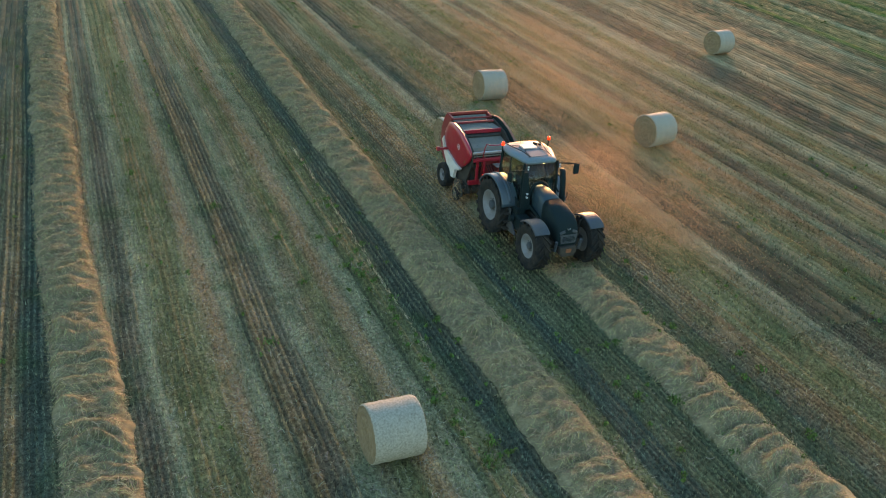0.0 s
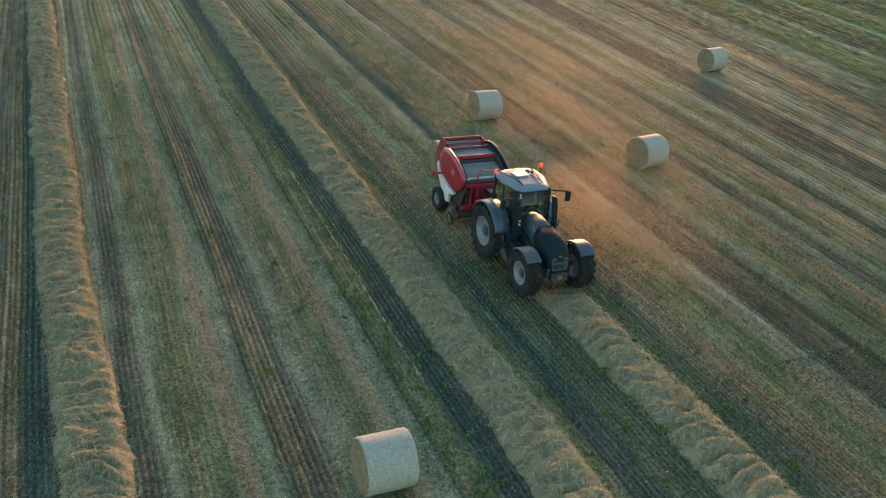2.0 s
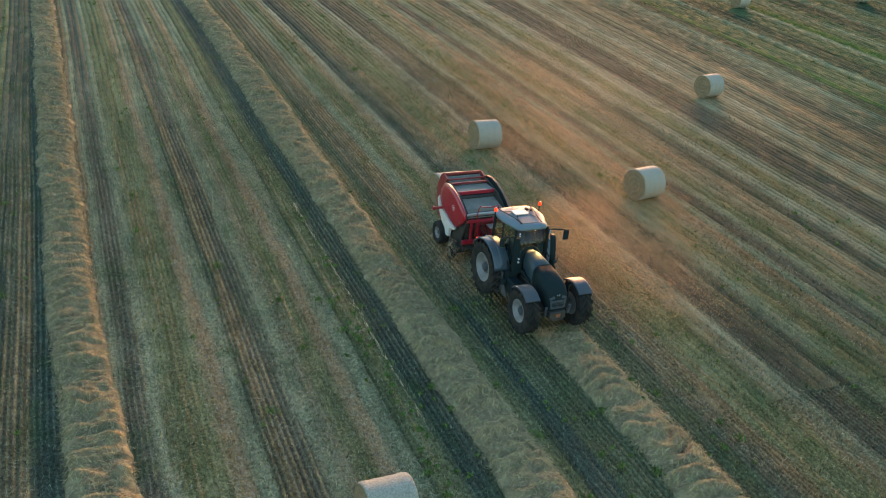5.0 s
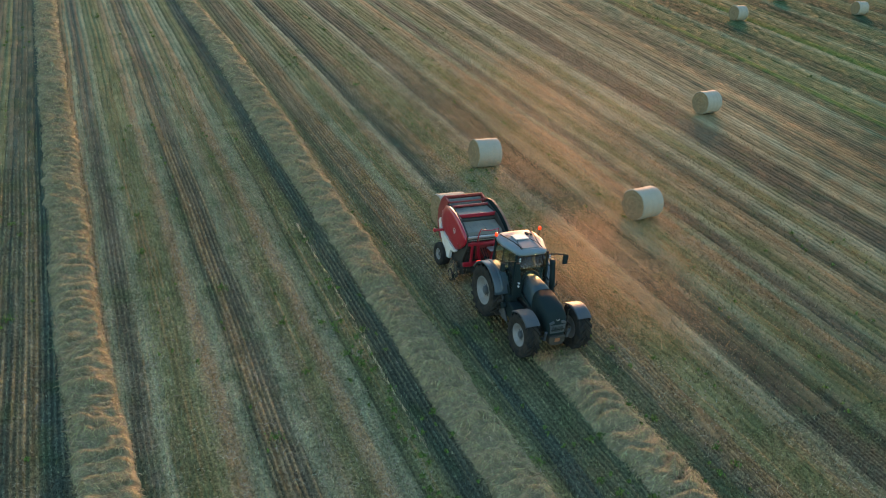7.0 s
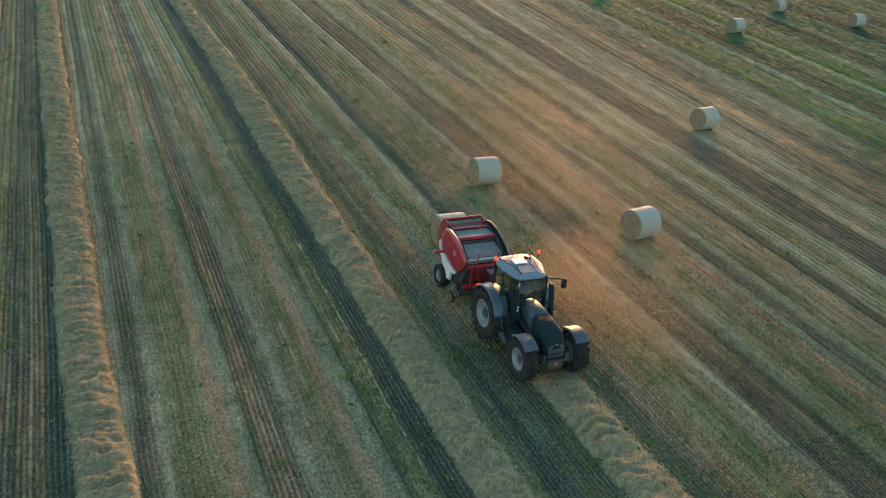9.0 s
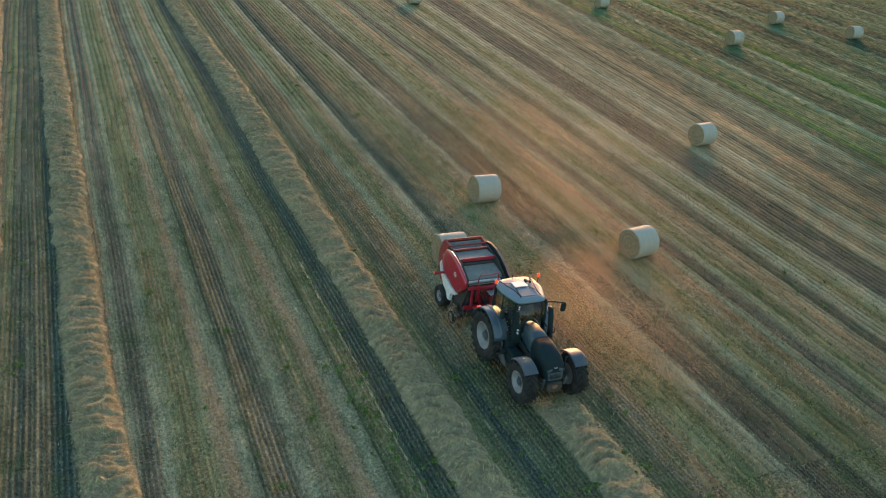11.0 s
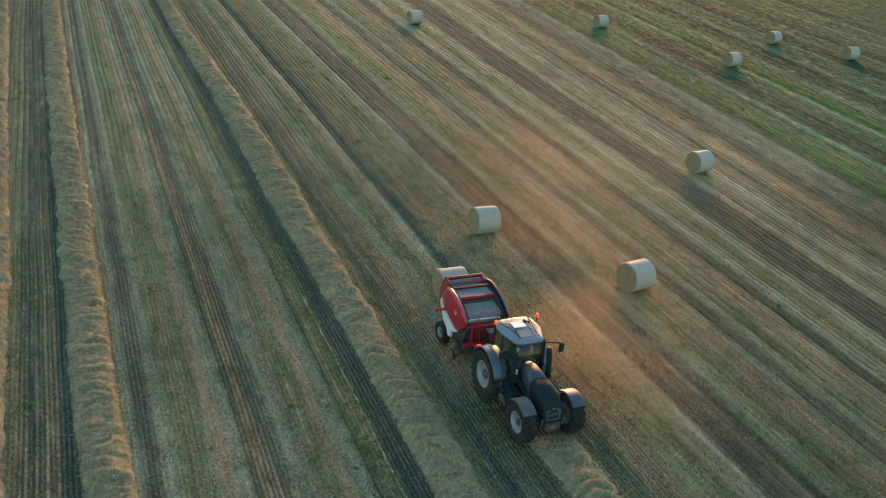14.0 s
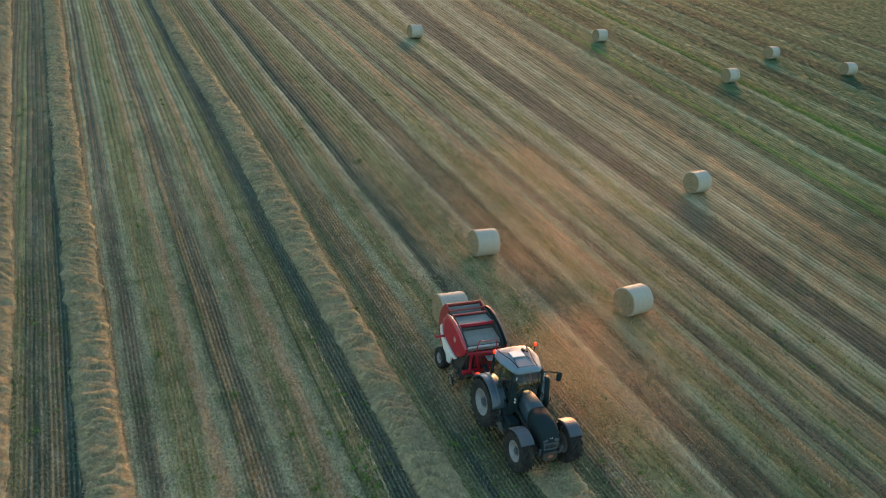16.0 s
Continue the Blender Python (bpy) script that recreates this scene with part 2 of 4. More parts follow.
def swath_width(x0, wide, y):
    return wide * (np.interp(y, (10, 22, 40, 70), (1, 1.22, 1.14, 1)) if 0 < x0 < 5 else np.interp(y, (10, 30), (1, 1.07)))


def swath_height(x0, s, y, wide):
    """Height of the heap of straw at s (-1 to 1 across) and y along: armfuls lying across it one behind another."""
    bend = y + 0.10 * s * s + 0.05 * s + 0.8 * (vnoise(y * 0.7 + x0, s * 1.3 + x0 * 3) - 0.5)
    f = bend / 0.62 + 1.3 * vnoise(bend * 0.45 + 9, x0 + 0 * y)
    tooth = f - np.floor(f)
    crest = np.clip(tooth / 0.62, 0, 1) ** 1.3 * np.clip((1 - tooth) / 0.38, 0, 1) ** 1.3
    size = np.clip(1.9 * vnoise(np.floor(f) * 1.7 + 3 * x0, s * 0.9 + x0 + np.floor(f) * 0.37) - 0.25, 0.05, 1.3)
    body = np.clip(1 - np.abs(s) ** 3.2, 0, 1) ** 0.85
    lumps = fractal(y * 1.8 + x0, s * 1.3 + x0, 3) - 0.5
    g = bend / 0.33 + 0.8 * vnoise(y * 0.9 + 31, s * 1.7 + x0)
    small = np.clip(1 - np.abs(2 * (g - np.floor(g)) - 1), 0, 1) * vnoise(np.floor(g) * 1.3 + 7, s * 2.1 + x0 * 5)
    return body * (0.13 + 0.17 * crest * size + 0.08 * small + 0.24 * lumps + 0.12 * (fractal(y * 7, s * 4 + x0, 3) - 0.45)) - 0.03


def build_swath(x0, y0, y1, wide, label):
    ys, ss = np.concatenate([np.arange(y0, min(y1, 40), 0.08), np.arange(40, max(y1, 40.0), 0.14)]), np.linspace(-1.12, 1.12, 34)
    S, Y = np.meshgrid(ss, ys)
    s, y = S.ravel(), Y.ravel()
    edge = 1 + 0.55 * (fractal(y * 1.2 + x0, np.sign(s) * 3 + x0, 4) - 0.5)
    x = swath_middle(x0, y) + s * swath_width(x0, wide, y) / 2 * edge
    z = swath_height(x0, s, y, wide)
    ends = np.clip((y - y0) / 0.8, 0, 1) * np.clip((y1 - y) / 0.8, 0, 1)
    z = z * ends - 0.03 * (1 - ends) - 0.10 * np.clip(np.abs(s) * 8 - 7.6, 0, 1)
    tone = np.array((0.23, 0.188, 0.106)) * (0.45 + 1.1 * fractal(x * 3, y * 3, 4))[:, None]
    w, h = len(ss), len(ys)
    i = (np.arange(h - 1)[:, None] * w + np.arange(w - 1)[None, :]).ravel()
    ob = soup("straw_swath", np.stack([x, y, z], axis=1), np.stack([i, i + 1, i + w + 1, i + w], axis=1), tone, M_STRAW)
    ob.data.polygons.foreach_set("use_smooth", [True] * len(ob.data.polygons))
    return tagged(ob, label, "straw swath", "swaths in the field", "stuff")


SWATHS = [(-11.75, -10.0, 110.0, 1.7), (-8.0, -14.0, 110.0, 1.5), (2.2, -14.0, 110.0, 1.6), (6.32, -17.0, -2.6, 1.7)]
for x0, y0, y1, wide in SWATHS:
    build_swath(x0, y0, y1, wide, "long heaped swath of golden straw lying on stubble")


# ---- loose straws, stubble and weeds ----
def strands(name, x, y, z, turn, length, width, rise, tones, mat, label, category):
    """Bent straws: two quads each, from -length/2 to length/2 round (x, y, z); z and rise hold the height at start, middle and end."""
    n = len(x)
    d = np.stack([np.cos(turn), np.sin(turn)], axis=1)
    w = np.stack([-d[:, 1], d[:, 0]], axis=1) * (width / 2)[:, None]
    bend = w / width[:, None] * RNG.normal(0, 0.05, n)[:, None] * length[:, None]
    verts = np.empty((n, 6, 3))
    for k, f in enumerate((-0.5, 0.0, 0.5)):
        at = np.stack([x, y], axis=1) + d * (f * length)[:, None] + (bend if k == 1 else 0)
        for j, sg in enumerate((-1, 1)):
            verts[:, 2 * k + j, :2] = at + sg * w
            verts[:, 2 * k + j, 2] = z[k] + (rise if k == 1 else 0)
    b = np.arange(n)[:, None] * 6
    faces = np.concatenate([b + np.array([[0, 1, 3, 2]]), b + np.array([[2, 3, 5, 4]])])
    ob = soup(name, verts.reshape(-1, 3), faces, np.repeat(tones, 6, axis=0), mat)
    return tagged(ob, label, category, kind="stuff")


def straw_colours(n, base=(0.40, 0.322, 0.175)):
    k = RNG.uniform(0.35, 1.40, n)[:, None]
    return np.clip(np.array(base) * k * (1 + RNG.normal(0, 0.10, (n, 3))), 0.02, 0.7)


def swath_straws(x0, y0, y1, wide):
    n1, n2 = int((min(y1, 30) - y0) * wide * 620), int(max(0, y1 - 30) * wide * 120)
    y = np.concatenate([RNG.uniform(y0, min(y1, 30), n1), RNG.uniform(30, max(y1, 30.1), n2)])
    n = len(y)
    s = np.where(RNG.random(n) < 0.88, RNG.uniform(-0.98, 0.98, n), RNG.uniform(-1.10, 1.10, n))
    big = (y > 30) * 0.6 + 1
    turn = RNG.normal(0, 0.9, n) + 0.25 * s
    length, width = RNG.uniform(0.08, 0.26, n) * big, RNG.uniform(0.006, 0.011, n) * big * big
    x = swath_middle(x0, y) + s * swath_width(x0, wide, y) / 2
    z = []
    for f in (-0.5, 0, 0.5):
        ss = s + f * length * np.cos(turn) * 2 / wide
        z.append(np.maximum(swath_height(x0, ss, y + f * length * np.sin(turn), wide), 0.0) + RNG.uniform(0.005, 0.04, n))
    strands("swath_straws", x, y, z, turn, length, width, RNG.uniform(0, 0.03, n), straw_colours(n), M_STRAW, "loose golden straws sticking out of the swath", "straw")


for x0, y0, y1, wide in SWATHS:
    swath_straws(x0, y0, y1, wide)


def stubble(place, rows, step, wide, low, high):
    """Cut stalks standing in drilled rows, three blades to a tuft."""
    u0, u1, v0, v1 = place
    U, V = np.meshgrid(np.arange(u0, u1, rows), np.arange(v0, v1, step))
    n = U.size
    y = V.ravel() + RNG.uniform(-0.6, 0.6, n) * step
    x0 = U.ravel() + RNG.normal(0, 0.07, n) * rows
    x = x0 + drift(x0, y)
    keep = RNG.random(n) < 0.62 + 0.7 * (vnoise(x * 0.8, y * 0.3) - 0.3) + 0.9 * (vnoise(x * 4.7, y * 5.5) - 0.5)
    near = np.clip((26 + 0.25 * y - x) / 16, 0, 1) * np.clip((38 + 0.3 * x - y) / 18, 0, 1)
    keep &= RNG.random(n) < near
    keep &= x < 30 + 1.15 * (y + 10)
    x, y = x[keep], y[keep]
    n = len(x)
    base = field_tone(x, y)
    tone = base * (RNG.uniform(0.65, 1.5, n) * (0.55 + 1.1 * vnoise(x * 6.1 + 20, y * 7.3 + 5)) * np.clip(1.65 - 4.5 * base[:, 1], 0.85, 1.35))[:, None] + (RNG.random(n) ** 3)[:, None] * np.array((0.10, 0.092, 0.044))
    many = 3
    verts, cols = np.empty((n, many, 3, 3)), np.empty((n, many, 3, 3))
    for k in range(many):
        t = RNG.uniform(0, 2 * np.pi, n)
        w, h = RNG.uniform(0.6, 1.4, n) * wide, RNG.uniform(low, high, n)
        bx, by = x + RNG.normal(0, 0.10, n) * rows, y + RNG.normal(0, 0.35, n) * step
        verts[:, k, 0] = np.stack([bx - w * np.cos(t), by - w * np.sin(t), np.full(n, -0.03)], axis=1)
        verts[:, k, 1] = np.stack([bx + w * np.cos(t), by + w * np.sin(t), np.full(n, -0.03)], axis=1)
        verts[:, k, 2] = np.stack([bx + RNG.normal(0, 1.2, n) * wide, by + RNG.normal(0, 1.2, n) * wide, h], axis=1)
        cols[:, k] = (tone * RNG.uniform(0.75, 1.25, n)[:, None])[:, None, :]
    ob = soup("stubble", verts.reshape(-1, 3), np.arange(n * many * 3).reshape(-1, 3), cols.reshape(-1, 3), M_STRAW)
    tagged(ob, "short cut stubble standing in drilled rows", "stubble", kind="stuff")


stubble((-86 * ROW, 34, -15, 46), ROW, 0.056, 0.011, 0.04, 0.10)


def far_rows():
    """Drilled rows of stubble farther off: low ragged ridges, one to a row."""
    us, vs = np.arange(-16.1, 130, 0.32), np.arange(-8, 125, 0.40)
    U, V = np.meshgrid(us + RNG.uniform(-0.09, 0.09, len(us)), vs, indexing="ij")
    u, y = U.ravel(), V.ravel()
    own = np.repeat(RNG.random(len(us)), len(vs))
    x = u + drift(u, y)
    near = np.clip((26 + 0.25 * y - x) / 16, 0, 1) * np.clip((38 + 0.3 * x - y) / 18, 0, 1)
    high = (0.014 + 0.026 * own + 0.016 * RNG.random(len(u)) * (0.4 + 0.8 * vnoise(u * 3.1 + 9, y * 0.5))) * (1 - near)
    tone = field_tone(x, y, False) * (0.86 + 0.28 * vnoise(u * 4.3 + 11, y * 0.25))[:, None]
    verts, cols = np.empty((len(u), 3, 3)), np.empty((len(u), 3, 3))
    # shading put into the colour: ridge feet darker, tops lighter
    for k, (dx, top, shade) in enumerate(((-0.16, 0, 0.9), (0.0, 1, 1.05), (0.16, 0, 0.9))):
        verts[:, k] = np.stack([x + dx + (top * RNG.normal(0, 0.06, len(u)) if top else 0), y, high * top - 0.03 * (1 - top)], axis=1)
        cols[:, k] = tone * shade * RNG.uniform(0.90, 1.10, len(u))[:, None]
    nv = len(vs)
    i = (np.arange(len(us))[:, None] * nv + np.arange(nv - 1)[None, :]).ravel()
    i = i[(near[i] < 0.97) & (x[i] < 32 + 1.15 * (y[i] + 10))]
    faces = np.concatenate([np.stack([i * 3 + k, i * 3 + k + 1, i * 3 + k + 4, i * 3 + k + 3], axis=1) for k in (0, 1)])
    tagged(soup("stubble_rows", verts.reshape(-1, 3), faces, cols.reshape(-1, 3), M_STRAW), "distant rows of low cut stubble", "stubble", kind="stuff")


far_rows()


def litter():
    """Broken straws on the ground, thick in the pale bands."""
    n = 1100000
    x, y = RNG.uniform(-13, 34, n), RNG.uniform(-15, 45, n)
    bright = field_tone(x, y)[:, 0]
    keep = (RNG.random(n) < np.clip((bright - 0.10) / 0.26, 0.004, 1) ** 1.3) & (x < 27 + y * 1.2) & (RNG.random(n) < np.clip((26 + 0.25 * y - x) / 16, 0, 1) * np.clip((38 + 0.3 * x - y) / 18, 0, 1))
    keep &= RNG.random(n) < 0.15 + 1.5 * vnoise(x * 5.3 + 3, y * 5.9 + 8)
    x, y = x[keep], y[keep]
    n = len(x)
    turn = RNG.uniform(0, np.pi, n)
    length, width = RNG.uniform(0.05, 0.19, n), RNG.uniform(0.005, 0.010, n)
    z = [RNG.uniform(0.005, 0.07, n) for k in range(3)]
    strands("straw_litter", x, y, z, turn, length, width, RNG.uniform(0, 0.02, n), straw_colours(n, (0.33, 0.30, 0.21)), M_STRAW, "broken straws scattered over the stubble", "straw")
    n = 280
    y = RNG.uniform(-6, 9, n)
    x = 0.45 + drift(np.full(n, 0.45), y) + RNG.normal(0, 0.03, n)
    strands("straw_trail", x, y, [RNG.uniform(0.05, 0.09, n) for k in range(3)], np.pi / 2 + RNG.normal(0, 0.25, n), RNG.uniform(0.12, 0.3, n), RNG.uniform(0.007, 0.012, n), RNG.uniform(0, 0.02, n), straw_colours(n, (0.46, 0.38, 0.22)), M_STRAW, "thin trail of pale straw on dark stubble", "straw")


litter()


def weeds():
    """Low green plants: rosettes of small leaves."""
    spots = [(-1.86, 1.5, 0.22), (-3.4, -4.3, 0.25), (-1.8, -1.5, 0.16), (9.3, 28.3, 0.5), (0.0, -10.2, 0.34), (0.3, -9.7, 0.22), (-10.1, 11.4, 0.22), (-10.1, 4.0, 0.25), (6.2, -10.5, 0.24), (5.3, -9.6, 0.24), (-3.3, 4.4, 0.25)]
    n = 2200
    x, y = RNG.uniform(-13, 45, n), RNG.uniform(-14, 50, n)
    u = unwind(x, y)
    tone = KINDS[np.clip(np.searchsorted(EDGES, u) - 1, 0, len(KINDS) - 2)]
    ok = (RNG.random(n) < np.clip((40 - x) / 25, 0.15, 1)) & ((tone == DARK) | (tone == OLIVE) | (tone == GREEN) | (tone == DEEP)) & (vnoise(x * 0.3, y * 0.25) > 0.42)
    spots += [(a, b, r) for a, b, r in zip(x[ok], y[ok], 0.035 + 0.17 * RNG.random(ok.sum()) ** 3)]
    spots += [(RNG.uniform(3.5, 8.5), RNG.uniform(-13, 0), 0.05 + 0.15 * RNG.random() ** 2) for k in range(70)]
    spots += [(RNG.normal(0.3, 0.45), RNG.uniform(-11, 4), 0.05 + 0.14 * RNG.random() ** 2) for k in range(60)]
    rows = [np.array([(a, b, r)] * int(6 + 160 * r)) for a, b, r in spots]
    P = np.concatenate(rows)
    n = len(P)
    t, q = RNG.uniform(0, 2 * np.pi, n), np.abs(RNG.normal(0, 0.55, n)) * P[:, 2]
    lx, ly = P[:, 0] + q * np.cos(t), P[:, 1] + q * np.sin(t)
    turn = t + RNG.normal(0, 0.6, n)
    size = RNG.uniform(0.018, 0.05, n)
    z0 = RNG.uniform(0.02, 0.10, n)
    col = np.array((0.100, 0.150, 0.038)) * RNG.uniform(0.5, 1.5, n)[:, None] * (1 + RNG.normal(0, 0.08, (n, 3)))
    strands("weeds", lx, ly, [z0, z0 + 0.02, z0 - 0.005], turn, size * 1.7, size, np.full(n, 0.02), np.clip(col, 0.005, 0.5), M_STRAW, "low green weeds growing in the stubble", "weeds")


weeds()


# ---- bales ----
M_NET = surface("net_wrap", (0.36, 0.34, 0.275), (0.19, 0.17, 0.12), rough=0.7, grain=60, amount=0.9, spread=22.0, bump_by=0.6)
M_BALE_END = surface("bale_end_straw", (0.225, 0.170, 0.095), (0.12, 0.09, 0.05), rough=0.9, grain=40, amount=0.7, bump_by=0.8, spread=6.0)


def lathe(bm, profile, steps, axis="X", close=False, matrix=None):
    """Turns (along, radius) pairs round an axis."""
    rings = []
    for a, r in profile:
        ring = []
        for k in range(steps):
            t = 2 * math.pi * k / steps
            co = {"X": (a, r * math.cos(t), r * math.sin(t)), "Y": (r * math.cos(t), a, r * math.sin(t)), "Z": (r * math.cos(t), r * math.sin(t), a)}[axis]
            ring.append(bm.verts.new(matrix @ Vector(co) if matrix else co))
        rings.append(ring)
    for a, b in zip(rings, rings[1:]):
        for k in range(steps):
            bm.faces.new((a[k], a[(k + 1) % steps], b[(k + 1) % steps], b[k]))
    if close:
        bm.faces.new(rings[0])
        bm.faces.new(rings[-1])
    return rings


def make_bale(x, y, turn, tilt, label, seed, scale=1.0):
    r, half = 0.70 * scale, 0.615 * scale
    rnd = random.Random(seed)
    root = new("straw_bale")
    bm = bmesh.new()
    prof = [(-half - 0.005, 0.02)] + [(-half - 0.012 * math.sin(k * 2.1) - 0.01, r * (0.12 + 0.84 * k / 9)) for k in range(10)] + [(-half + 0.02, r * 0.955), (0, r * 0.955), (half - 0.02, r * 0.955)]
    prof += [(half + 0.012 * math.sin(k * 2.1) + 0.01, r * (0.12 + 0.84 * k / 9)) for k in reversed(range(10))] + [(half + 0.005, 0.02)]
    lathe(bm, prof, 48, close=True)
    for v in bm.verts:
        v.co += Vector((rnd.gauss(0, 0.006), rnd.gauss(0, 0.004), rnd.gauss(0, 0.004)))
    part("straw_core", bm, M_BALE_END, root, "tightly rolled golden straw ends")
    bm = bmesh.new()
    prof = [(-half - 0.004, r * 0.955), (-half + 0.015, r * 0.99)] + [(-half + 0.03 + (2 * half - 0.06) * k / 12, r * (1 + 0.008 * math.sin(k * 1.9 + seed))) for k in range(13)] + [(half - 0.015, r * 0.99), (half + 0.004, r * 0.955)]
    lathe(bm, prof, 48)
    for v in bm.verts:
        v.co *= 1 + 0.012 * (noise.noise(v.co * 2.5 + Vector((seed, 0, 0))))
    part("net_wrap", bm, M_NET, root, "pale netting wound round the bale", True)
    root.matrix_basis = pose(x, y, r - 0.02, tilt, 0, turn)
    return tagged(root, label, "straw bale", "round bales on the field")


BALES = [(-1.89, -9.22, 0), (6.83, 7.6, 0), (15.7, 6.3, 10), (11.35, 13.7, 0), (29.6, 19.5, 9), (53.3, 45.0, 4), (71.1, 46.9, -4), (66.9, 54.3, 8), (49.0, 62.5, 2), (26.9, 63.9, 3)]
for k, (x, y, turn) in enumerate(BALES):
    where = "just dropped behind the baler" if k == 1 else "lying near green aftergrowth" if k > 4 and k < 8 else "lying alone among the swaths" if k == 0 else "lying on stubble"
    make_bale(x, y, turn, 40 * k, "round straw bale in pale net wrap " + where, k, 0.925 if k == 0 else 1.0)

# ---- shapes for the machines ----
def box(bm, c, s, bevel=0.02, turn=None):
    m = Matrix.Translation(c) @ (turn if turn else Matrix.Identity(4)) @ Matrix.Diagonal((*s, 1))
    made = bmesh.ops.create_cube(bm, size=1, matrix=m)["verts"]
    if bevel:
        edges = list({e for v in made for e in v.link_edges})
        bmesh.ops.bevel(bm, geom=edges, offset=bevel, segments=2, affect="EDGES", profile=0.5)


def tube(bm, points, r, sides=8):
    """A round bar along points."""
    pts = [Vector(p) for p in points]
    rings = []
    for i, p in enumerate(pts):
        d = (pts[min(i + 1, len(pts) - 1)] - pts[max(i - 1, 0)]).normalized()
        q = d.to_track_quat("Z", "Y")
        rings.append([bm.verts.new(p + q @ Vector((r * math.cos(2 * math.pi * k / sides), r * math.sin(2 * math.pi * k / sides), 0))) for k in range(sides)])
    for a, b in zip(rings, rings[1:]):
        for k in range(sides):
            bm.faces.new((a[k], a[(k + 1) % sides], b[(k + 1) % sides], b[k]))
    bm.faces.new(rings[0])
    bm.faces.new(rings[-1])


def loft(bm, rings, close=True):
    made = [[bm.verts.new(p) for p in r] for r in rings]
    n = len(made[0])
    for a, b in zip(made, made[1:]):
        for k in range(n):
            bm.faces.new((a[k], a[(k + 1) % n], b[(k + 1) % n], b[k]))
    if close:
        bm.faces.new(made[0])
        bm.faces.new(made[-1])


def plate(bm, outline, x0, x1, bevel=0.0):
    """A flat piece with a (y, z) outline between x0 and x1."""
    a = [bm.verts.new((x0, y, z)) for y, z in outline]
    b = [bm.verts.new((x1, y, z)) for y, z in outline]
    n = len(a)
    for k in range(n):
        bm.faces.new((a[k], a[(k + 1) % n], b[(k + 1) % n], b[k]))
    caps = [bm.faces.new(a), bm.faces.new(b)]
    if bevel:
        bmesh.ops.bevel(bm, geom=list({e for f in caps for e in f.edges}), offset=bevel, segments=2, affect="EDGES", profile=0.5)


def pane(bm, corners, thick=0.012):
    """A sheet of glass through four or more corners."""
    pts = [Vector(c) for c in corners]
    n = (pts[1] - pts[0]).cross(pts[2] - pts[0]).normalized() * thick
    a, b = [bm.verts.new(p) for p in pts], [bm.verts.new(p + n) for p in pts]
    bm.faces.new(a)
    bm.faces.new(b)
    for k in range(len(a)):
        bm.faces.new((a[k], a[(k + 1) % len(a)], b[(k + 1) % len(a)], b[k]))


def arch(bm, x0, x1, r, t0, t1, thick=0.03, steps=14, lip=0.05, flat=1.0):
    """A mudguard: a bent sheet round the x axis from angle t0 to t1 (degrees from forward, upward), with turned-down edges."""
    rings = []
    for k in range(steps + 1):
        t = radians(t0 + (t1 - t0) * k / steps)
        def at(x, q):
            return (x, -q * math.cos(t) * flat, q * math.sin(t))
        rings.append([at(x0, r - lip), at(x0, r - 0.012), at(x0 + 0.03, r), at(x1 - 0.03, r), at(x1, r - 0.012), at(x1, r - lip), at(x1 - thick, r - lip), at(x1 - thick, r - thick), at(x0 + thick, r - thick), at(x0 + thick, r - lip)])
    loft(bm, rings)


def make_glass(name, tint, rough=0.02):
    m, nd, lk, p = nodes_of(name)
    p.inputs["Base Color"].default_value = (*tint, 1)
    p.inputs["Transmission Weight"].default_value, p.inputs["IOR"].default_value = 1.0, 1.45
    v = noise_fac(nd, lk, 3.0, 5, coords(nd, lk))
    lk.new(ramp(nd, lk, v, [(0.4, rough), (0.75, rough + 0.18)]), p.inputs["Roughness"])
    return m


def make_glow(name, colour, strength):
    m, nd, lk, p = nodes_of(name)
    p.inputs["Base Color"].default_value = (*colour, 1)
    p.inputs["Emission Color"].default_value, p.inputs["Emission Strength"].default_value = (*colour, 1), strength
    p.inputs["Roughness"].default_value = 0.25
    return m


DUST = (0.26, 0.21, 0.14)
M_PAINT = surface("dark_blue_paint", (0.016, 0.044, 0.068), DUST, rough=0.35, grain=60, amount=0.14, bump_by=0.04, coat=0.3)
M_HOOD = surface("dark_grey_paint", (0.020, 0.044, 0.060), DUST, rough=0.42, grain=60, amount=0.12, bump_by=0.04, coat=0.15)
M_ROOF = surface("slate_roof_paint", (0.115, 0.175, 0.215), DUST, rough=0.42, grain=60, amount=0.30, bump_by=0.05, coat=0.05, spread=2.0)
M_PANEL = surface("roof_panel_paint", (0.090, 0.150, 0.180), DUST, rough=0.5, grain=60, amount=0.10, bump_by=0.05)
M_BLACK = surface("black_plastic", (0.010, 0.021, 0.024), DUST, rough=0.62, grain=40, amount=0.03, bump_by=0.1)
M_GREYF = surface("grey_plastic", (0.040, 0.055, 0.072), DUST, rough=0.45, grain=40, amount=0.18, bump_by=0.1)
M_IRON = surface("dusty_iron", (0.028, 0.030, 0.031), DUST, rough=0.6, metal=0.4, grain=25, amount=0.25, bump_by=0.3, spread=3)
M_STEEL = surface("worn_steel", (0.42, 0.43, 0.44), DUST, rough=0.35, metal=0.8, grain=25, amount=0.5, bump_by=0.1, spread=4)
M_RUBBER = surface("tyre_rubber", (0.010, 0.012, 0.014), (0.12, 0.10, 0.07), rough=0.8, grain=30, amount=0.30, bump_by=0.3, spread=4)
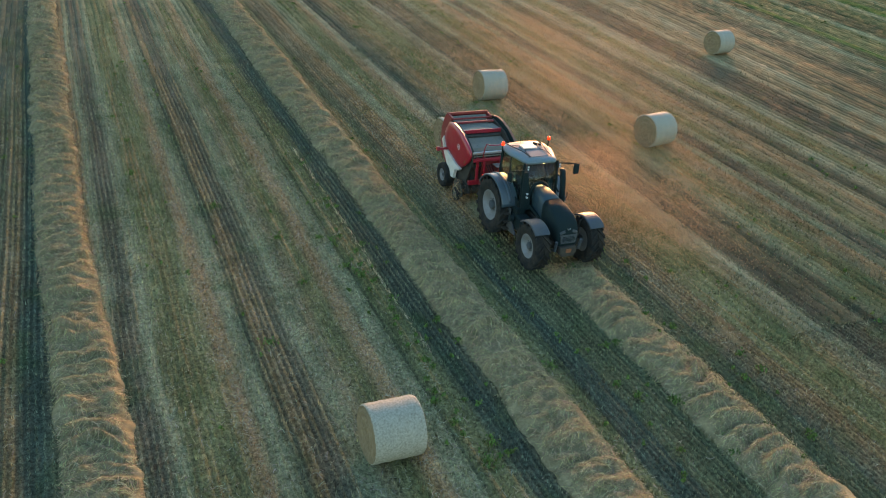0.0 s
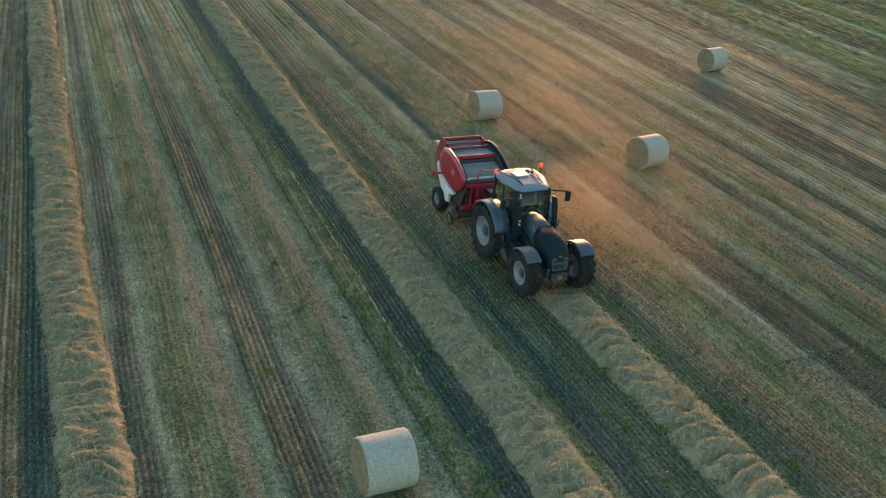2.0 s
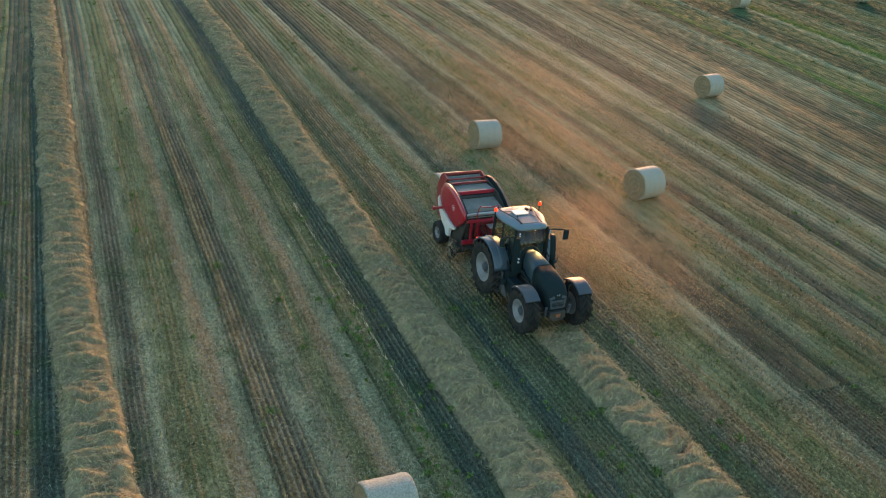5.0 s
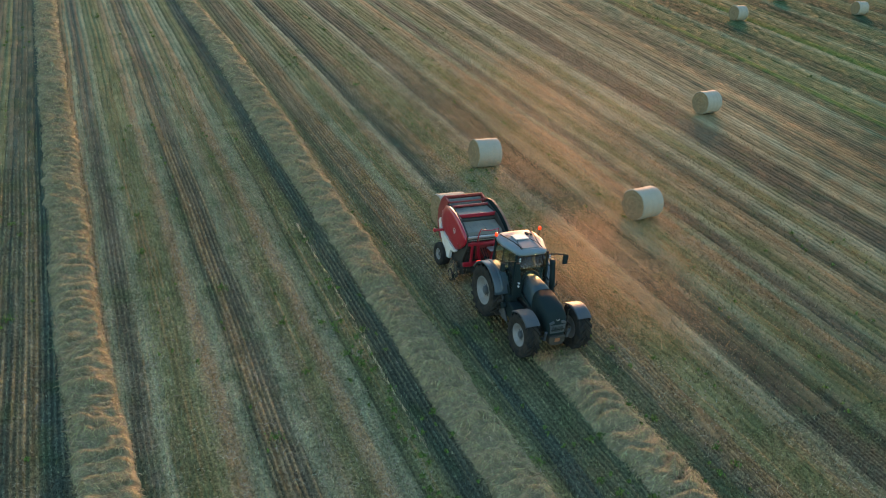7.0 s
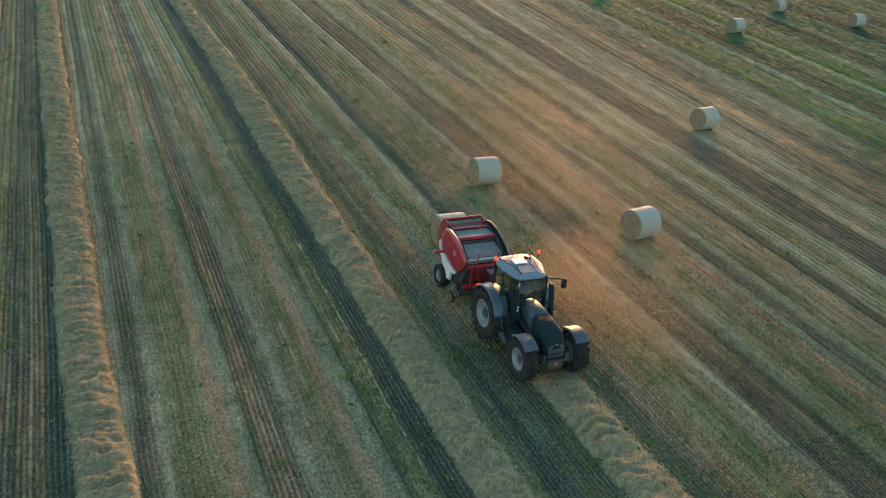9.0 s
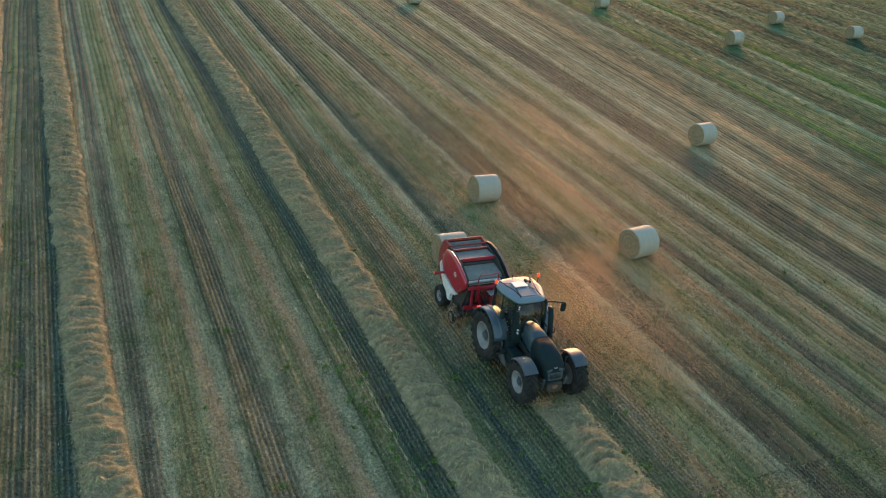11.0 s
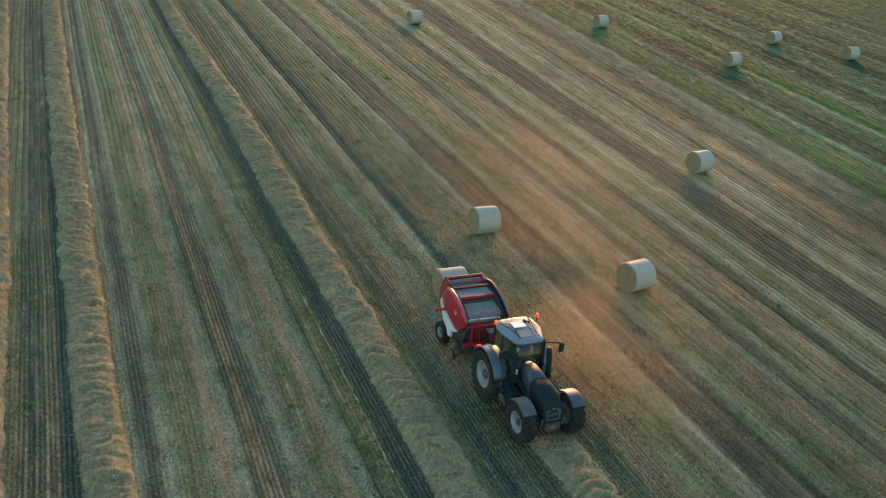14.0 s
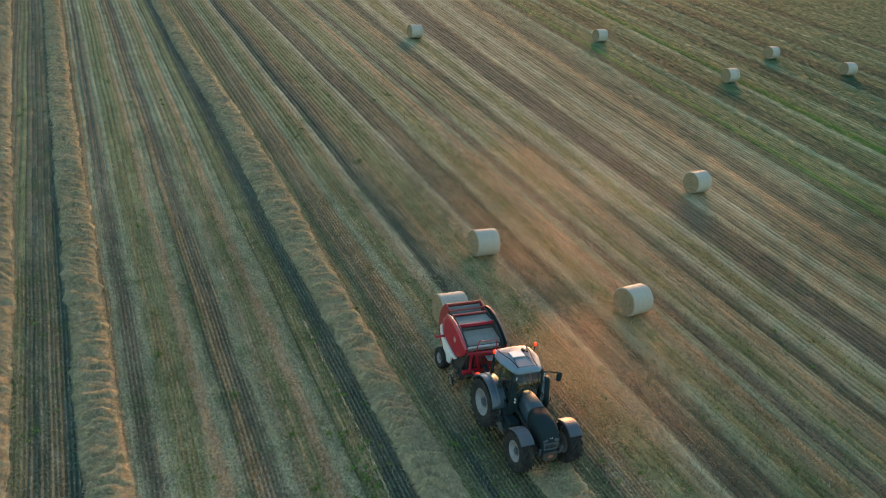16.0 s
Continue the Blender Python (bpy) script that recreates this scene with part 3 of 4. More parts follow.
M_RIM = surface("pale_rim", (0.20, 0.21, 0.225), (0.15, 0.13, 0.10), rough=0.45, metal=0.2, grain=30, amount=0.6, bump_by=0.1, spread=4)
M_RED = surface("red_paint", (0.30, 0.005, 0.022), (0.28, 0.09, 0.065), rough=0.28, grain=40, amount=0.16, bump_by=0.05, coat=0.4, spread=2.2)
M_REDFRAME = surface("red_frame_paint", (0.20, 0.006, 0.012), (0.22, 0.13, 0.08), rough=0.45, grain=30, amount=0.35, bump_by=0.1, spread=3)
M_DUSTY = surface("dusty_red_paint", (0.20, 0.07, 0.05), (0.30, 0.21, 0.13), rough=0.6, grain=40, amount=0.9, bump_by=0.1, spread=4)
M_WHITE = surface("white_paint", (0.58, 0.58, 0.57), (0.45, 0.38, 0.28), rough=0.4, grain=30, amount=0.5, bump_by=0.05, spread=3)
M_BELT = surface("rubber_belt", (0.15, 0.155, 0.14), (0.27, 0.24, 0.18), rough=0.85, grain=50, amount=0.7, bump_by=0.4, spread=3)
M_GLASS = make_glass("tinted_cab_glass", (0.46, 0.66, 0.58))
M_BEACON = make_glow("orange_beacon_lens", (0.80, 0.026, 0.005), 0.50)
M_LAMP = surface("lamp_reflector", (0.50, 0.53, 0.55), (0.3, 0.3, 0.3), rough=0.3, amount=0.3)
M_SEAT = surface("seat_cloth", (0.03, 0.03, 0.032), DUST, rough=0.9, grain=60, amount=0.2, bump_by=0.3)
M_ORANGE = surface("orange_plate", (0.22, 0.055, 0.012), DUST, rough=0.5, amount=0.5)

for m, level in ((M_BLACK, 0.08), (M_HOOD, 0.35), (M_RUBBER, 0.2), (M_ROOF, 0.3), (M_PANEL, 0.25), (M_GREYF, 0.3)):
    m.node_tree.nodes["Principled BSDF"].inputs["Specular IOR Level"].default_value = level


def make_wheel(parent, name, x, y, r, wide, rim_r, lugs, side):
    """A farm wheel: the rim with its tyre and hub. side: -1 or 1, where the outer face looks."""
    bm = bmesh.new()
    o, h = side, wide / 2
    lathe(bm, [(o * h * 0.80, rim_r * 1.02), (o * h * 0.84, rim_r * 0.97), (o * h * 0.62, rim_r * 0.90), (o * h * 0.30, rim_r * 0.80), (o * h * 0.22, rim_r * 0.45), (o * h * 0.40, rim_r * 0.30), (o * h * 0.42, 0.02)], 40)
    lathe(bm, [(-o * h * 0.80, rim_r * 1.02), (o * h * 0.80, rim_r * 1.02)], 40)
    lathe(bm, [(-o * h * 0.80, rim_r * 1.02), (-o * h * 0.5, rim_r * 0.6), (-o * h * 0.5, 0.02)], 40)
    wheel = part(name, bm, M_RIM, parent, "pale dusty steel rim", True)
    wheel.location = (x, y, r)
    bm = bmesh.new()
    base = r - (0.055 if lugs else 0.0)
    prof = [(-h * 0.80, rim_r), (-h * 0.98, rim_r + (base - rim_r) * 0.35), (-h * 1.0, rim_r + (base - rim_r) * 0.65), (-h * 0.90, base * 0.975), (-h * 0.6, base), (0, base * 1.005)]
    prof += [(-a, b) for a, b in reversed(prof[:-1])]
    lathe(bm, prof, 48)
    for k in range(lugs):
        for s in (-1, 1):
            t0 = 2 * math.pi * (k + (0.5 if s > 0 else 0)) / lugs
            sweep = 2 * math.pi / lugs * 1.15
            ring = []
            for j in range(4):
                f = j / 3
                t, a = t0 + sweep * f, s * h * (0.02 + 0.96 * f)
                top = r if f < 0.9 else r * 0.985
                dt = 0.032 / r * (1 + 0.5 * f)
                ring.append([(a, q * math.cos(t + e), q * math.sin(t + e)) for q, e in ((base - 0.03, -dt * 1.3), (top, -dt), (top, dt), (base - 0.03, dt * 1.3))])
            t, a = t0 + sweep * 1.05, s * h * 1.0
            ring.append([(a, q * math.cos(t + e), q * math.sin(t + e)) for q, e in ((base - 0.10, -0.03), (base - 0.03, -0.03), (base - 0.03, 0.03), (base - 0.10, 0.03))])
            loft(bm, ring)
            bm.verts.ensure_lookup_table()
            bm.edges.new((bm.verts[0], bm.verts[-1]))
    part("tyre", bm, M_RUBBER, wheel, "dusty black rubber tyre", not lugs)
    bm = bmesh.new()
    lathe(bm, [(o * h * 0.30, rim_r * 0.34), (o * h * 0.62, rim_r * 0.30), (o * h * 0.70, rim_r * 0.22), (o * h * 0.72, 0.01)], 20)
    for k in range(8):
        t = 2 * math.pi * k / 8
        box(bm, (o * h * 0.42, rim_r * 0.40 * math.cos(t), rim_r * 0.40 * math.sin(t)), (0.03, 0.03, 0.03), 0.004)
    part("hub", bm, M_GREYF, wheel, "grey hub with wheel nuts")
    return wheel


def superring(cx, y, z0, z1, half, n=20, p=2.6, low=1.0):
    """A rounded upright ring in the plane y; low widens (or narrows) its foot."""
    out = []
    for k in range(n):
        t = 2 * math.pi * k / n
        c, s = math.cos(t), math.sin(t)
        x = half * math.copysign(abs(c) ** (2 / p), c)
        z = (z0 + z1) / 2 + (z1 - z0) / 2 * math.copysign(abs(s) ** (2 / p), s)
        out.append((cx + x * (1 + (low - 1) * (z1 - z) / (z1 - z0)), y, z))
    return out


def make_tractor(x, y):
    root = new("tractor")
    FA, RA = -2.73, 0.0
    RR, FR = 0.93, 0.745
    for s in (-1, 1):
        make_wheel(root, "rear_wheel", s * 0.90, RA, RR, 0.58, 0.50, 20, s)
        make_wheel(root, "front_wheel", s * 0.95, FA, FR, 0.48, 0.38, 18, s)
    # drive line
    bm = bmesh.new()
    box(bm, (0, -1.4, 0.82), (0.52, 2.9, 0.52), 0.05)
    box(bm, (0, 0.05, 0.88), (0.60, 0.75, 0.70), 0.06)
    box(bm, (0, -2.2, 1.15), (0.50, 1.3, 0.5), 0.04)
    part("engine_and_gearbox", bm, M_IRON, root)
    bm = bmesh.new()
    lathe(bm, [(-0.72, 0.13), (-0.5, 0.2), (-0.2, 0.16), (0.2, 0.16), (0.5, 0.2), (0.72, 0.13)], 16, close=True, matrix=Matrix.Translation((0, RA, RR)))
    part("rear_axle", bm, M_IRON, root)
    bm = bmesh.new()
    box(bm, (0, FA, FR - 0.04), (1.45, 0.22, 0.2), 0.04)
    for s in (-1, 1):
        tube(bm, [(s * 0.25, FA + 0.16, FR + 0.02), (s * 0.68, FA + 0.16, FR + 0.02)], 0.035)
        box(bm, (s * 0.68, FA, FR), (0.14, 0.26, 0.32), 0.04)
    part("front_axle", bm, M_IRON, root)
    # bonnet
    bm = bmesh.new()
    loft(bm, [superring(0, -1.10, 1.20, 1.99, 0.25, p=3.4, low=1.05), superring(0, -1.35, 1.16, 2.0, 0.28, p=3.4, low=1.08), superring(0, -1.7, 1.10, 1.96, 0.325, p=3.4, low=1.05), superring(0, -2.06, 1.05, 1.89, 0.36, p=3.4)])
    part("bonnet", bm, M_HOOD, root, "dark grey glossy bonnet", True)
    bm = bmesh.new()
    loft(bm, [superring(0, -2.064, 1.05, 1.895, 0.365, p=3.8), superring(0, -2.45, 0.96, 1.82, 0.39, p=4.0), superring(0, -2.80, 0.86, 1.72, 0.395, p=4.2), superring(0, -3.02, 0.78, 1.58, 0.375, p=4.2), superring(0, -3.13, 0.76, 1.40, 0.345, p=4.0), superring(0, -3.18, 0.80, 1.24, 0.29, p=3.6)])
    nose = part("bonnet_nose", bm, M_BLACK, root, "black bonnet nose with grille", True)
    for k in range(7):
        bm = bmesh.new()
        z = 0.93 + 0.04 * k
        box(bm, (0, -3.205 + 0.008 * abs(k - 3), z), (0.46 - 0.03 * abs(k - 3), 0.03, 0.02), 0.005)
        part("grille_slat", bm, M_BLACK, nose)
    for s in (-1, 1):
        bm = bmesh.new()
        box(bm, (s * 0.21, -3.13, 1.27), (0.19, 0.10, 0.10), 0.025, Matrix.Rotation(radians(20 * s), 4, "Y"))
        part("headlight", bm, M_GREYF, nose, "dim headlight")
        bm = bmesh.new()
        plate(bm, [(-1.25, 1.42), (-1.95, 1.30), (-1.95, 1.22), (-1.25, 1.30)], s * 0.355, s * 0.38)
        part("side_vent", bm, M_BLACK, root)
        bm = bmesh.new()
        box(bm, (s * 0.035, -3.15, 1.36), (0.02, 0.04, 0.07), 0.01, Matrix.Rotation(radians(35 * s), 4, "Y"))
        part("badge", bm, M_STEEL, nose, "small pale badge")
    bm = bmesh.new()
    tube(bm, [p for p in superring(0, -2.062, 1.05, 1.897, 0.367, p=3.8)[0:11]], 0.010, 6)
    part("bonnet_seam", bm, M_BLACK, nose)
    bm = bmesh.new()
    loft(bm, [[(-0.25, -3.17, 0.92), (0.25, -3.17, 0.92), (0.25, -3.205, 0.92), (-0.25, -3.205, 0.92)], [(-0.29, -3.15, 1.20), (0.29, -3.15, 1.20), (0.29, -3.195, 1.20), (-0.29, -3.195, 1.20)]])
    part("grille_frame", bm, M_GREYF, nose, "grey grille frame below the headlights")
    # front linkage
    bm = bmesh.new()
    box(bm, (0, -3.10, 0.70), (0.60, 0.34, 0.26), 0.04)
    box(bm, (0, -3.22, 0.58), (0.46, 0.12, 0.16), 0.03)
    link = part("front_linkage", bm, M_IRON, root)
    for s in (-1, 1):
        bm = bmesh.new()
        tube(bm, [(s * 0.38, -2.95, 0.62), (s * 0.41, -3.16, 0.70), (s * 0.43, -3.24, 1.02)], 0.05)
        part("lift_arm", bm, M_GREYF, link, "grey folded lift arm")
    bm = bmesh.new()
    box(bm, (0, -3.285, 0.70), (0.18, 0.03, 0.12), 0.008)
    part("warning_plate", bm, M_ORANGE, link, "small orange plate")
    # mudguards
    for s in (-1, 1):
        bm = bmesh.new()
        arch(bm, min(s * 0.70, s * 1.20), max(s * 0.70, s * 1.20), FR + 0.06, 48, 128, lip=0.05)
        f = part("front_mudguard", bm, M_GREYF, root, "grey plastic mudguard")
        f.location = (0, FA, FR)
        bm = bmesh.new()
        tube(bm, [(s * 0.62, FA, FR + 0.1), (s * 0.66, FA + 0.05, FR + 0.62), (s * 0.95, FA + 0.06, FR + 0.77)], 0.025)
        part("mudguard_stay", bm, M_IRON, root)
        bm = bmesh.new()
        arch(bm, min(s * 0.60, s * 1.16), max(s * 0.60, s * 1.16), RR + 0.11, 18, 150, lip=0.07, thick=0.04, steps=20, flat=0.98)
        f = part("rear_mudguard", bm, M_PAINT, root, "dark blue painted mudguard", True)
        f.location = (0, RA, RR)
        bm = bmesh.new()
        arch(bm, min(s * 0.80, s * 0.92), max(s * 0.80, s * 0.92), RR + 0.135, 25, 118, lip=0.03, thick=0.01, steps=16, flat=0.98)
        g = part("moulded_rib", bm, M_PAINT, f, smooth=True)
        bm = bmesh.new()
        box(bm, (s * 1.0, 0.80, 1.62), (0.16, 0.05, 0.10), 0.015)
        part("tail_lamp", bm, M_BEACON, root, "red tail lamp")
    # tank and steps
    for s in (-1, 1):
        bm = bmesh.new()
        box(bm, (s * 0.58, -1.25, 0.80), (0.44, 0.85, 0.52), 0.08)
        box(bm, (s * 0.60, -0.95, 1.16), (0.34, 0.5, 0.22), 0.04)
        part("fuel_tank", bm, M_BLACK, root)
        bm = bmesh.new()
        plate(bm, [(-1.02, 0.42), (-0.72, 0.42), (-0.66, 1.18), (-0.98, 1.18)], s * 0.84, s * 0.88, 0.01)
        plate(bm, [(-1.42, 0.50), (-1.38, 0.42), (-1.02, 0.42), (-1.02, 0.9)], s * 0.84, s * 0.88, 0.01)
        steps = part("step_frame", bm, M_GREYF, root, "grey step frame")
        for z in (0.48, 0.74, 1.0):
            bm = bmesh.new()
            box(bm, (s * 0.96, -0.86, z), (0.20, 0.30, 0.03), 0.008)
            for j in range(4):
                box(bm, (s * 0.96, -0.98 + 0.08 * j, z + 0.02), (0.18, 0.02, 0.015), 0)
            part("step_tread", bm, M_IRON, steps)
        bm = bmesh.new()
        lathe(bm, [(-0.06, 0.10), (0.06, 0.10)], 16, close=True, matrix=Matrix.Translation((s * 0.93, -1.18, 0.95)))
        part("air_tank_cap", bm, M_BLACK, root)
    # cab
    YF, YR = -1.12, 0.36
    foot = [(-0.60, YF + 0.02, 1.30), (0.60, YF + 0.02, 1.30), (0.64, YR, 1.35), (-0.64, YR, 1.35)]
    top = [(-0.58, YF + 0.06, 2.74), (0.58, YF + 0.06, 2.74), (0.66, YR - 0.05, 2.74), (-0.66, YR - 0.05, 2.74)]
    bm = bmesh.new()
    box(bm, (0, (YF + YR) / 2, 1.22), (1.24, YR - YF, 0.16), 0.04)
    box(bm, (0, YR - 0.06, 1.42), (1.22, 0.14, 0.34), 0.03)
    box(bm, (0, YF + 0.07, 1.36), (1.02, 0.12, 0.22), 0.03)
    cab = part("cab_base", bm, M_BLACK, root)
    for a, b, w in ((foot[0], top[0], 0.045), (foot[1], top[1], 0.045), (foot[2], top[2], 0.055), (foot[3], top[3], 0.055)):
        bm = bmesh.new()
        tube(bm, [a, tuple((p + q) / 2 + (0.03 if i == 0 and p > 0 else -0.03 if i == 0 else 0) for i, (p, q) in enumerate(zip(a, b))), b], w)
        part("pillar", bm, M_BLACK, root)
    for s in (-1, 1):
        bm = bmesh.new()
        tube(bm, [(s * 0.66, -0.32, 1.32), (s * 0.68, -0.30, 2.0), (s * 0.64, -0.28, 2.68)], 0.035)
        part("pillar", bm, M_BLACK, root)
        bm = bmesh.new()
        o = s * 0.665
        pane(bm, [(s * 0.61, YF + 0.06, 1.36), (o, -0.35, 1.36), (s * 0.66, -0.32, 2.72), (s * 0.59, YF + 0.10, 2.70)])
        d = part("door_window", bm, M_GLASS, root, "tinted glass cab door")
        d.visible_shadow = False
        bm = bmesh.new()
        tube(bm, [(s * 0.69, -0.45, 1.60), (s * 0.72, -0.48, 1.75), (s * 0.69, -0.5, 1.90)], 0.014)
        part("handle", bm, M_BLACK, d)
        bm = bmesh.new()
        pane(bm, [(o, -0.27, 1.42), (s * 0.66, YR - 0.05, 1.62), (s * 0.67, YR - 0.08, 2.71), (s * 0.655, -0.25, 2.71)])
        d = part("side_window", bm, M_GLASS, root, "tinted side window")
        d.visible_shadow = False
    bm = bmesh.new()
    n = 8
    low = [(-0.57 + 1.14 * k / n, YF - 0.05 * math.sin(math.pi * k / n), 1.42) for k in range(n + 1)]
    hig = [(-0.55 + 1.10 * k / n, YF + 0.04 - 0.05 * math.sin(math.pi * k / n), 2.70) for k in range(n + 1)]
    loft(bm, [low + [(p[0], p[1] + 0.012, p[2]) for p in reversed(low)], hig + [(p[0], p[1] + 0.012, p[2]) for p in reversed(hig)]])
    d = part("windscreen", bm, M_GLASS, root, "curved tinted windscreen", True)
    d.visible_shadow = False
    bm = bmesh.new()
    tube(bm, [(0.02, YF - 0.07, 1.50), (0.10, YF - 0.055, 2.0), (0.18, YF - 0.03, 2.35)], 0.012)
    part("wiper", bm, M_BLACK, d)
    bm = bmesh.new()
    pane(bm, [(-0.6, YR, 1.62), (0.6, YR, 1.62), (0.62, YR - 0.05, 2.71), (-0.62, YR - 0.05, 2.71)])
    d = part("rear_window", bm, M_GLASS, root, "tinted rear window")
    d.visible_shadow = False
    # inside the cab
    bm = bmesh.new()
    box(bm, (0, -0.20, 1.52), (0.50, 0.50, 0.16), 0.06)
    box(bm, (0, 0.06, 1.88), (0.46, 0.14, 0.66), 0.06, Matrix.Rotation(radians(-10), 4, "X"))
    box(bm, (0.34, -0.22, 1.66), (0.12, 0.46, 0.10), 0.03)
    part("seat", bm, M_SEAT, root, "dark cloth driving seat, empty")
    bm = bmesh.new()
    box(bm, (0, YF + 0.22, 1.60), (0.50, 0.20, 0.44), 0.06)
    box(bm, (0, YF + 0.16, 1.84), (0.40, 0.14, 0.14), 0.05)
    part("dashboard", bm, M_BLACK, root)
    bm = bmesh.new()
    ring = [(0.19 * math.cos(2 * math.pi * k / 20), -0.62 + 0.17 * math.sin(2 * math.pi * k / 20), 1.90 + 0.08 * math.sin(2 * math.pi * k / 20)) for k in range(21)]
    tube(bm, ring, 0.016, 6)
    tube(bm, [(0, -0.86, 1.72), (0, -0.62, 1.89)], 0.03, 6)
    part("steering_wheel", bm, M_BLACK, root)
    # roof
    bm = bmesh.new()
    def roof_ring(z, grow, front, rear):
        pts = []
        for k in range(28):
            t = 2 * math.pi * k / 28
            c, q = math.cos(t), math.sin(t)
            px, py = math.copysign(abs(c) ** 0.42, c), math.copysign(abs(q) ** 0.42, q)
            half = (0.66 if py < 0 else 0.76) + grow
            yy = front + (rear - front) * (py + 1) / 2
            pts.append(((half - 0.08 * max(0, -py)) * px, yy, z + 0.05 * (1 - px * px) * 0.6 - 0.05 * max(0, -py)))
        return pts
    loft(bm, [roof_ring(2.73, -0.05, YF + 0.04, YR + 0.04), roof_ring(2.75, 0.02, YF - 0.05, YR + 0.10), roof_ring(2.81, 0.02, YF - 0.05, YR + 0.10), roof_ring(2.87, -0.04, YF + 0.01, YR + 0.03), roof_ring(2.90, -0.18, YF + 0.16, YR - 0.10)])
    roof = part("roof", bm, M_ROOF, root, "pale slate blue dusty cab roof", True)
    bm = bmesh.new()
    box(bm, (-0.04, -0.18, 2.935), (0.50, 0.38, 0.04), 0.018)
    part("roof_hatch", bm, M_WHITE, roof, "pale roof hatch cover")
    bm = bmesh.new()
    box(bm, (0.0, -0.68, 2.893), (0.62, 0.50, 0.02), 0.008, Matrix.Rotation(radians(4), 4, "X"))
    part("roof_panel", bm, M_PANEL, roof, "blue-grey sunken roof panel")
    for s in (-1, 1):
        bm = bmesh.new()
        tube(bm, [(s * 0.36, -0.98, 2.90), (s * 0.42, -0.5, 2.93), (s * 0.56, 0.0, 2.925), (s * 0.58, 0.28, 2.90)], 0.014, 6)
        part("roof_seam", bm, M_BLACK, roof)
        for q, zz in ((0.0, 2.69), (0.0, 2.61)):
            bm = bmesh.new()
            lathe(bm, [(-0.03, 0.03), (0.02, 0.045), (0.03, 0.045)], 14, axis="Y", close=True, matrix=Matrix.Translation((s * 0.56, YF - 0.12, zz)) @ Matrix.Rotation(math.pi, 4, "Z"))
            w = part("work_lamp", bm, M_BLACK, root)
            bm = bmesh.new()
            lathe(bm, [(0.031, 0.032), (0.038, 0.015)], 14, axis="Y", close=True, matrix=Matrix.Translation((s * 0.56, YF - 0.12, zz)) @ Matrix.Rotation(math.pi, 4, "Z"))
            part("lamp_glass", bm, M_LAMP, w, "bright lamp glass")
        # beacons on stalks
        bx = -0.80 if s < 0 else 0.86
        bm = bmesh.new()
        tube(bm, [(s * 0.70, 0.20, 2.74), (bx, 0.12, 2.78), (bx, 0.10, 2.95 if s < 0 else 3.0)], 0.018, 6)
        k = part("beacon_stalk", bm, M_BLACK, root)
        bm = bmesh.new()
        zb = 2.93 if s < 0 else 2.99
        lathe(bm, [(zb, 0.045), (zb + 0.015, 0.055), (zb + 0.09, 0.052), (zb + 0.12, 0.035), (zb + 0.125, 0.005)], 16, axis="Z", close=True, matrix=Matrix.Translation((bx, 0.10, 0)))
        part("beacon", bm, M_BEACON, k, "lit orange warning beacon", True)
    bm = bmesh.new()
    tube(bm, [(-0.10, 0.22, 2.9), (-0.11, 0.25, 3.12)], 0.007, 5)
    part("aerial", bm, M_BLACK, roof)
    for bx, by, sx, sy in ((0.32, 0.02, 0.10, 0.16), (0.42, -0.10, 0.08, 0.08)):
        bm = bmesh.new()
        box(bm, (bx, by, 2.94), (sx, sy, 0.06), 0.015)
        part("receiver_box", bm, M_BLACK, roof, "small black box")
    # lower lamps on the cab corner
    for z in (1.66, 1.78):
        bm = bmesh.new()
        lathe(bm, [(-0.03, 0.022), (0.03, 0.036)], 12, axis="Y", close=True, matrix=Matrix.Translation((-0.50, YF - 0.14, z)) @ Matrix.Rotation(math.pi, 4, "Z"))
        part("corner_lamp", bm, M_LAMP, root, "bright round lamp")
    # dark sheet added where the windscreen's left part looks dark, cowl behind the bonnet
    bm = bmesh.new()
    loft(bm, [[(-0.63, YF - 0.03, z), (-0.63 + w, YF - 0.09, z), (-0.63 + w, YF - 0.13, z), (-0.65, YF - 0.09, z)] for z, w in ((1.22, 0.30), (1.60, 0.27), (2.05, 0.17), (2.50, 0.10))])
    part("corner_sheet", bm, M_BLACK, root, "black sheet added at the left front cab corner")
    bm = bmesh.new()
    tube(bm, [(0.34 * math.cos(math.pi * k / 12), -1.15 + 0.03 * math.sin(math.pi * k / 12), 1.50 + 0.58 * math.sin(math.pi * k / 12) ** 0.7) for k in range(13)], 0.055, 10)
    part("cowl", bm, M_BLACK, root, "black cowl arching behind the bonnet", True)
    bm = bmesh.new()
    plate(bm, [(-1.10, 1.16), (-0.42, 1.16), (-0.40, 1.62), (-1.08, 1.48)], -0.70, -0.655, 0.015)
    part("door_skirt", bm, M_BLACK, root, "black lower door panel")
    for s in (-1, 1):
        bm = bmesh.new()
        tube(bm, [(s * 0.22, -0.34, 2.93), (s * 0.34, -0.62, 2.925), (s * 0.40, -0.98, 2.89)], 0.010, 5)
        tube(bm, [(s * 0.24, -0.10, 2.93), (s * 0.42, 0.02, 2.93), (s * 0.66, 0.12, 2.86)], 0.010, 5)
        part("roof_cable", bm, M_BLACK, roof, "thin black cable")
    # exhaust, intake, mirrors
    bm = bmesh.new()
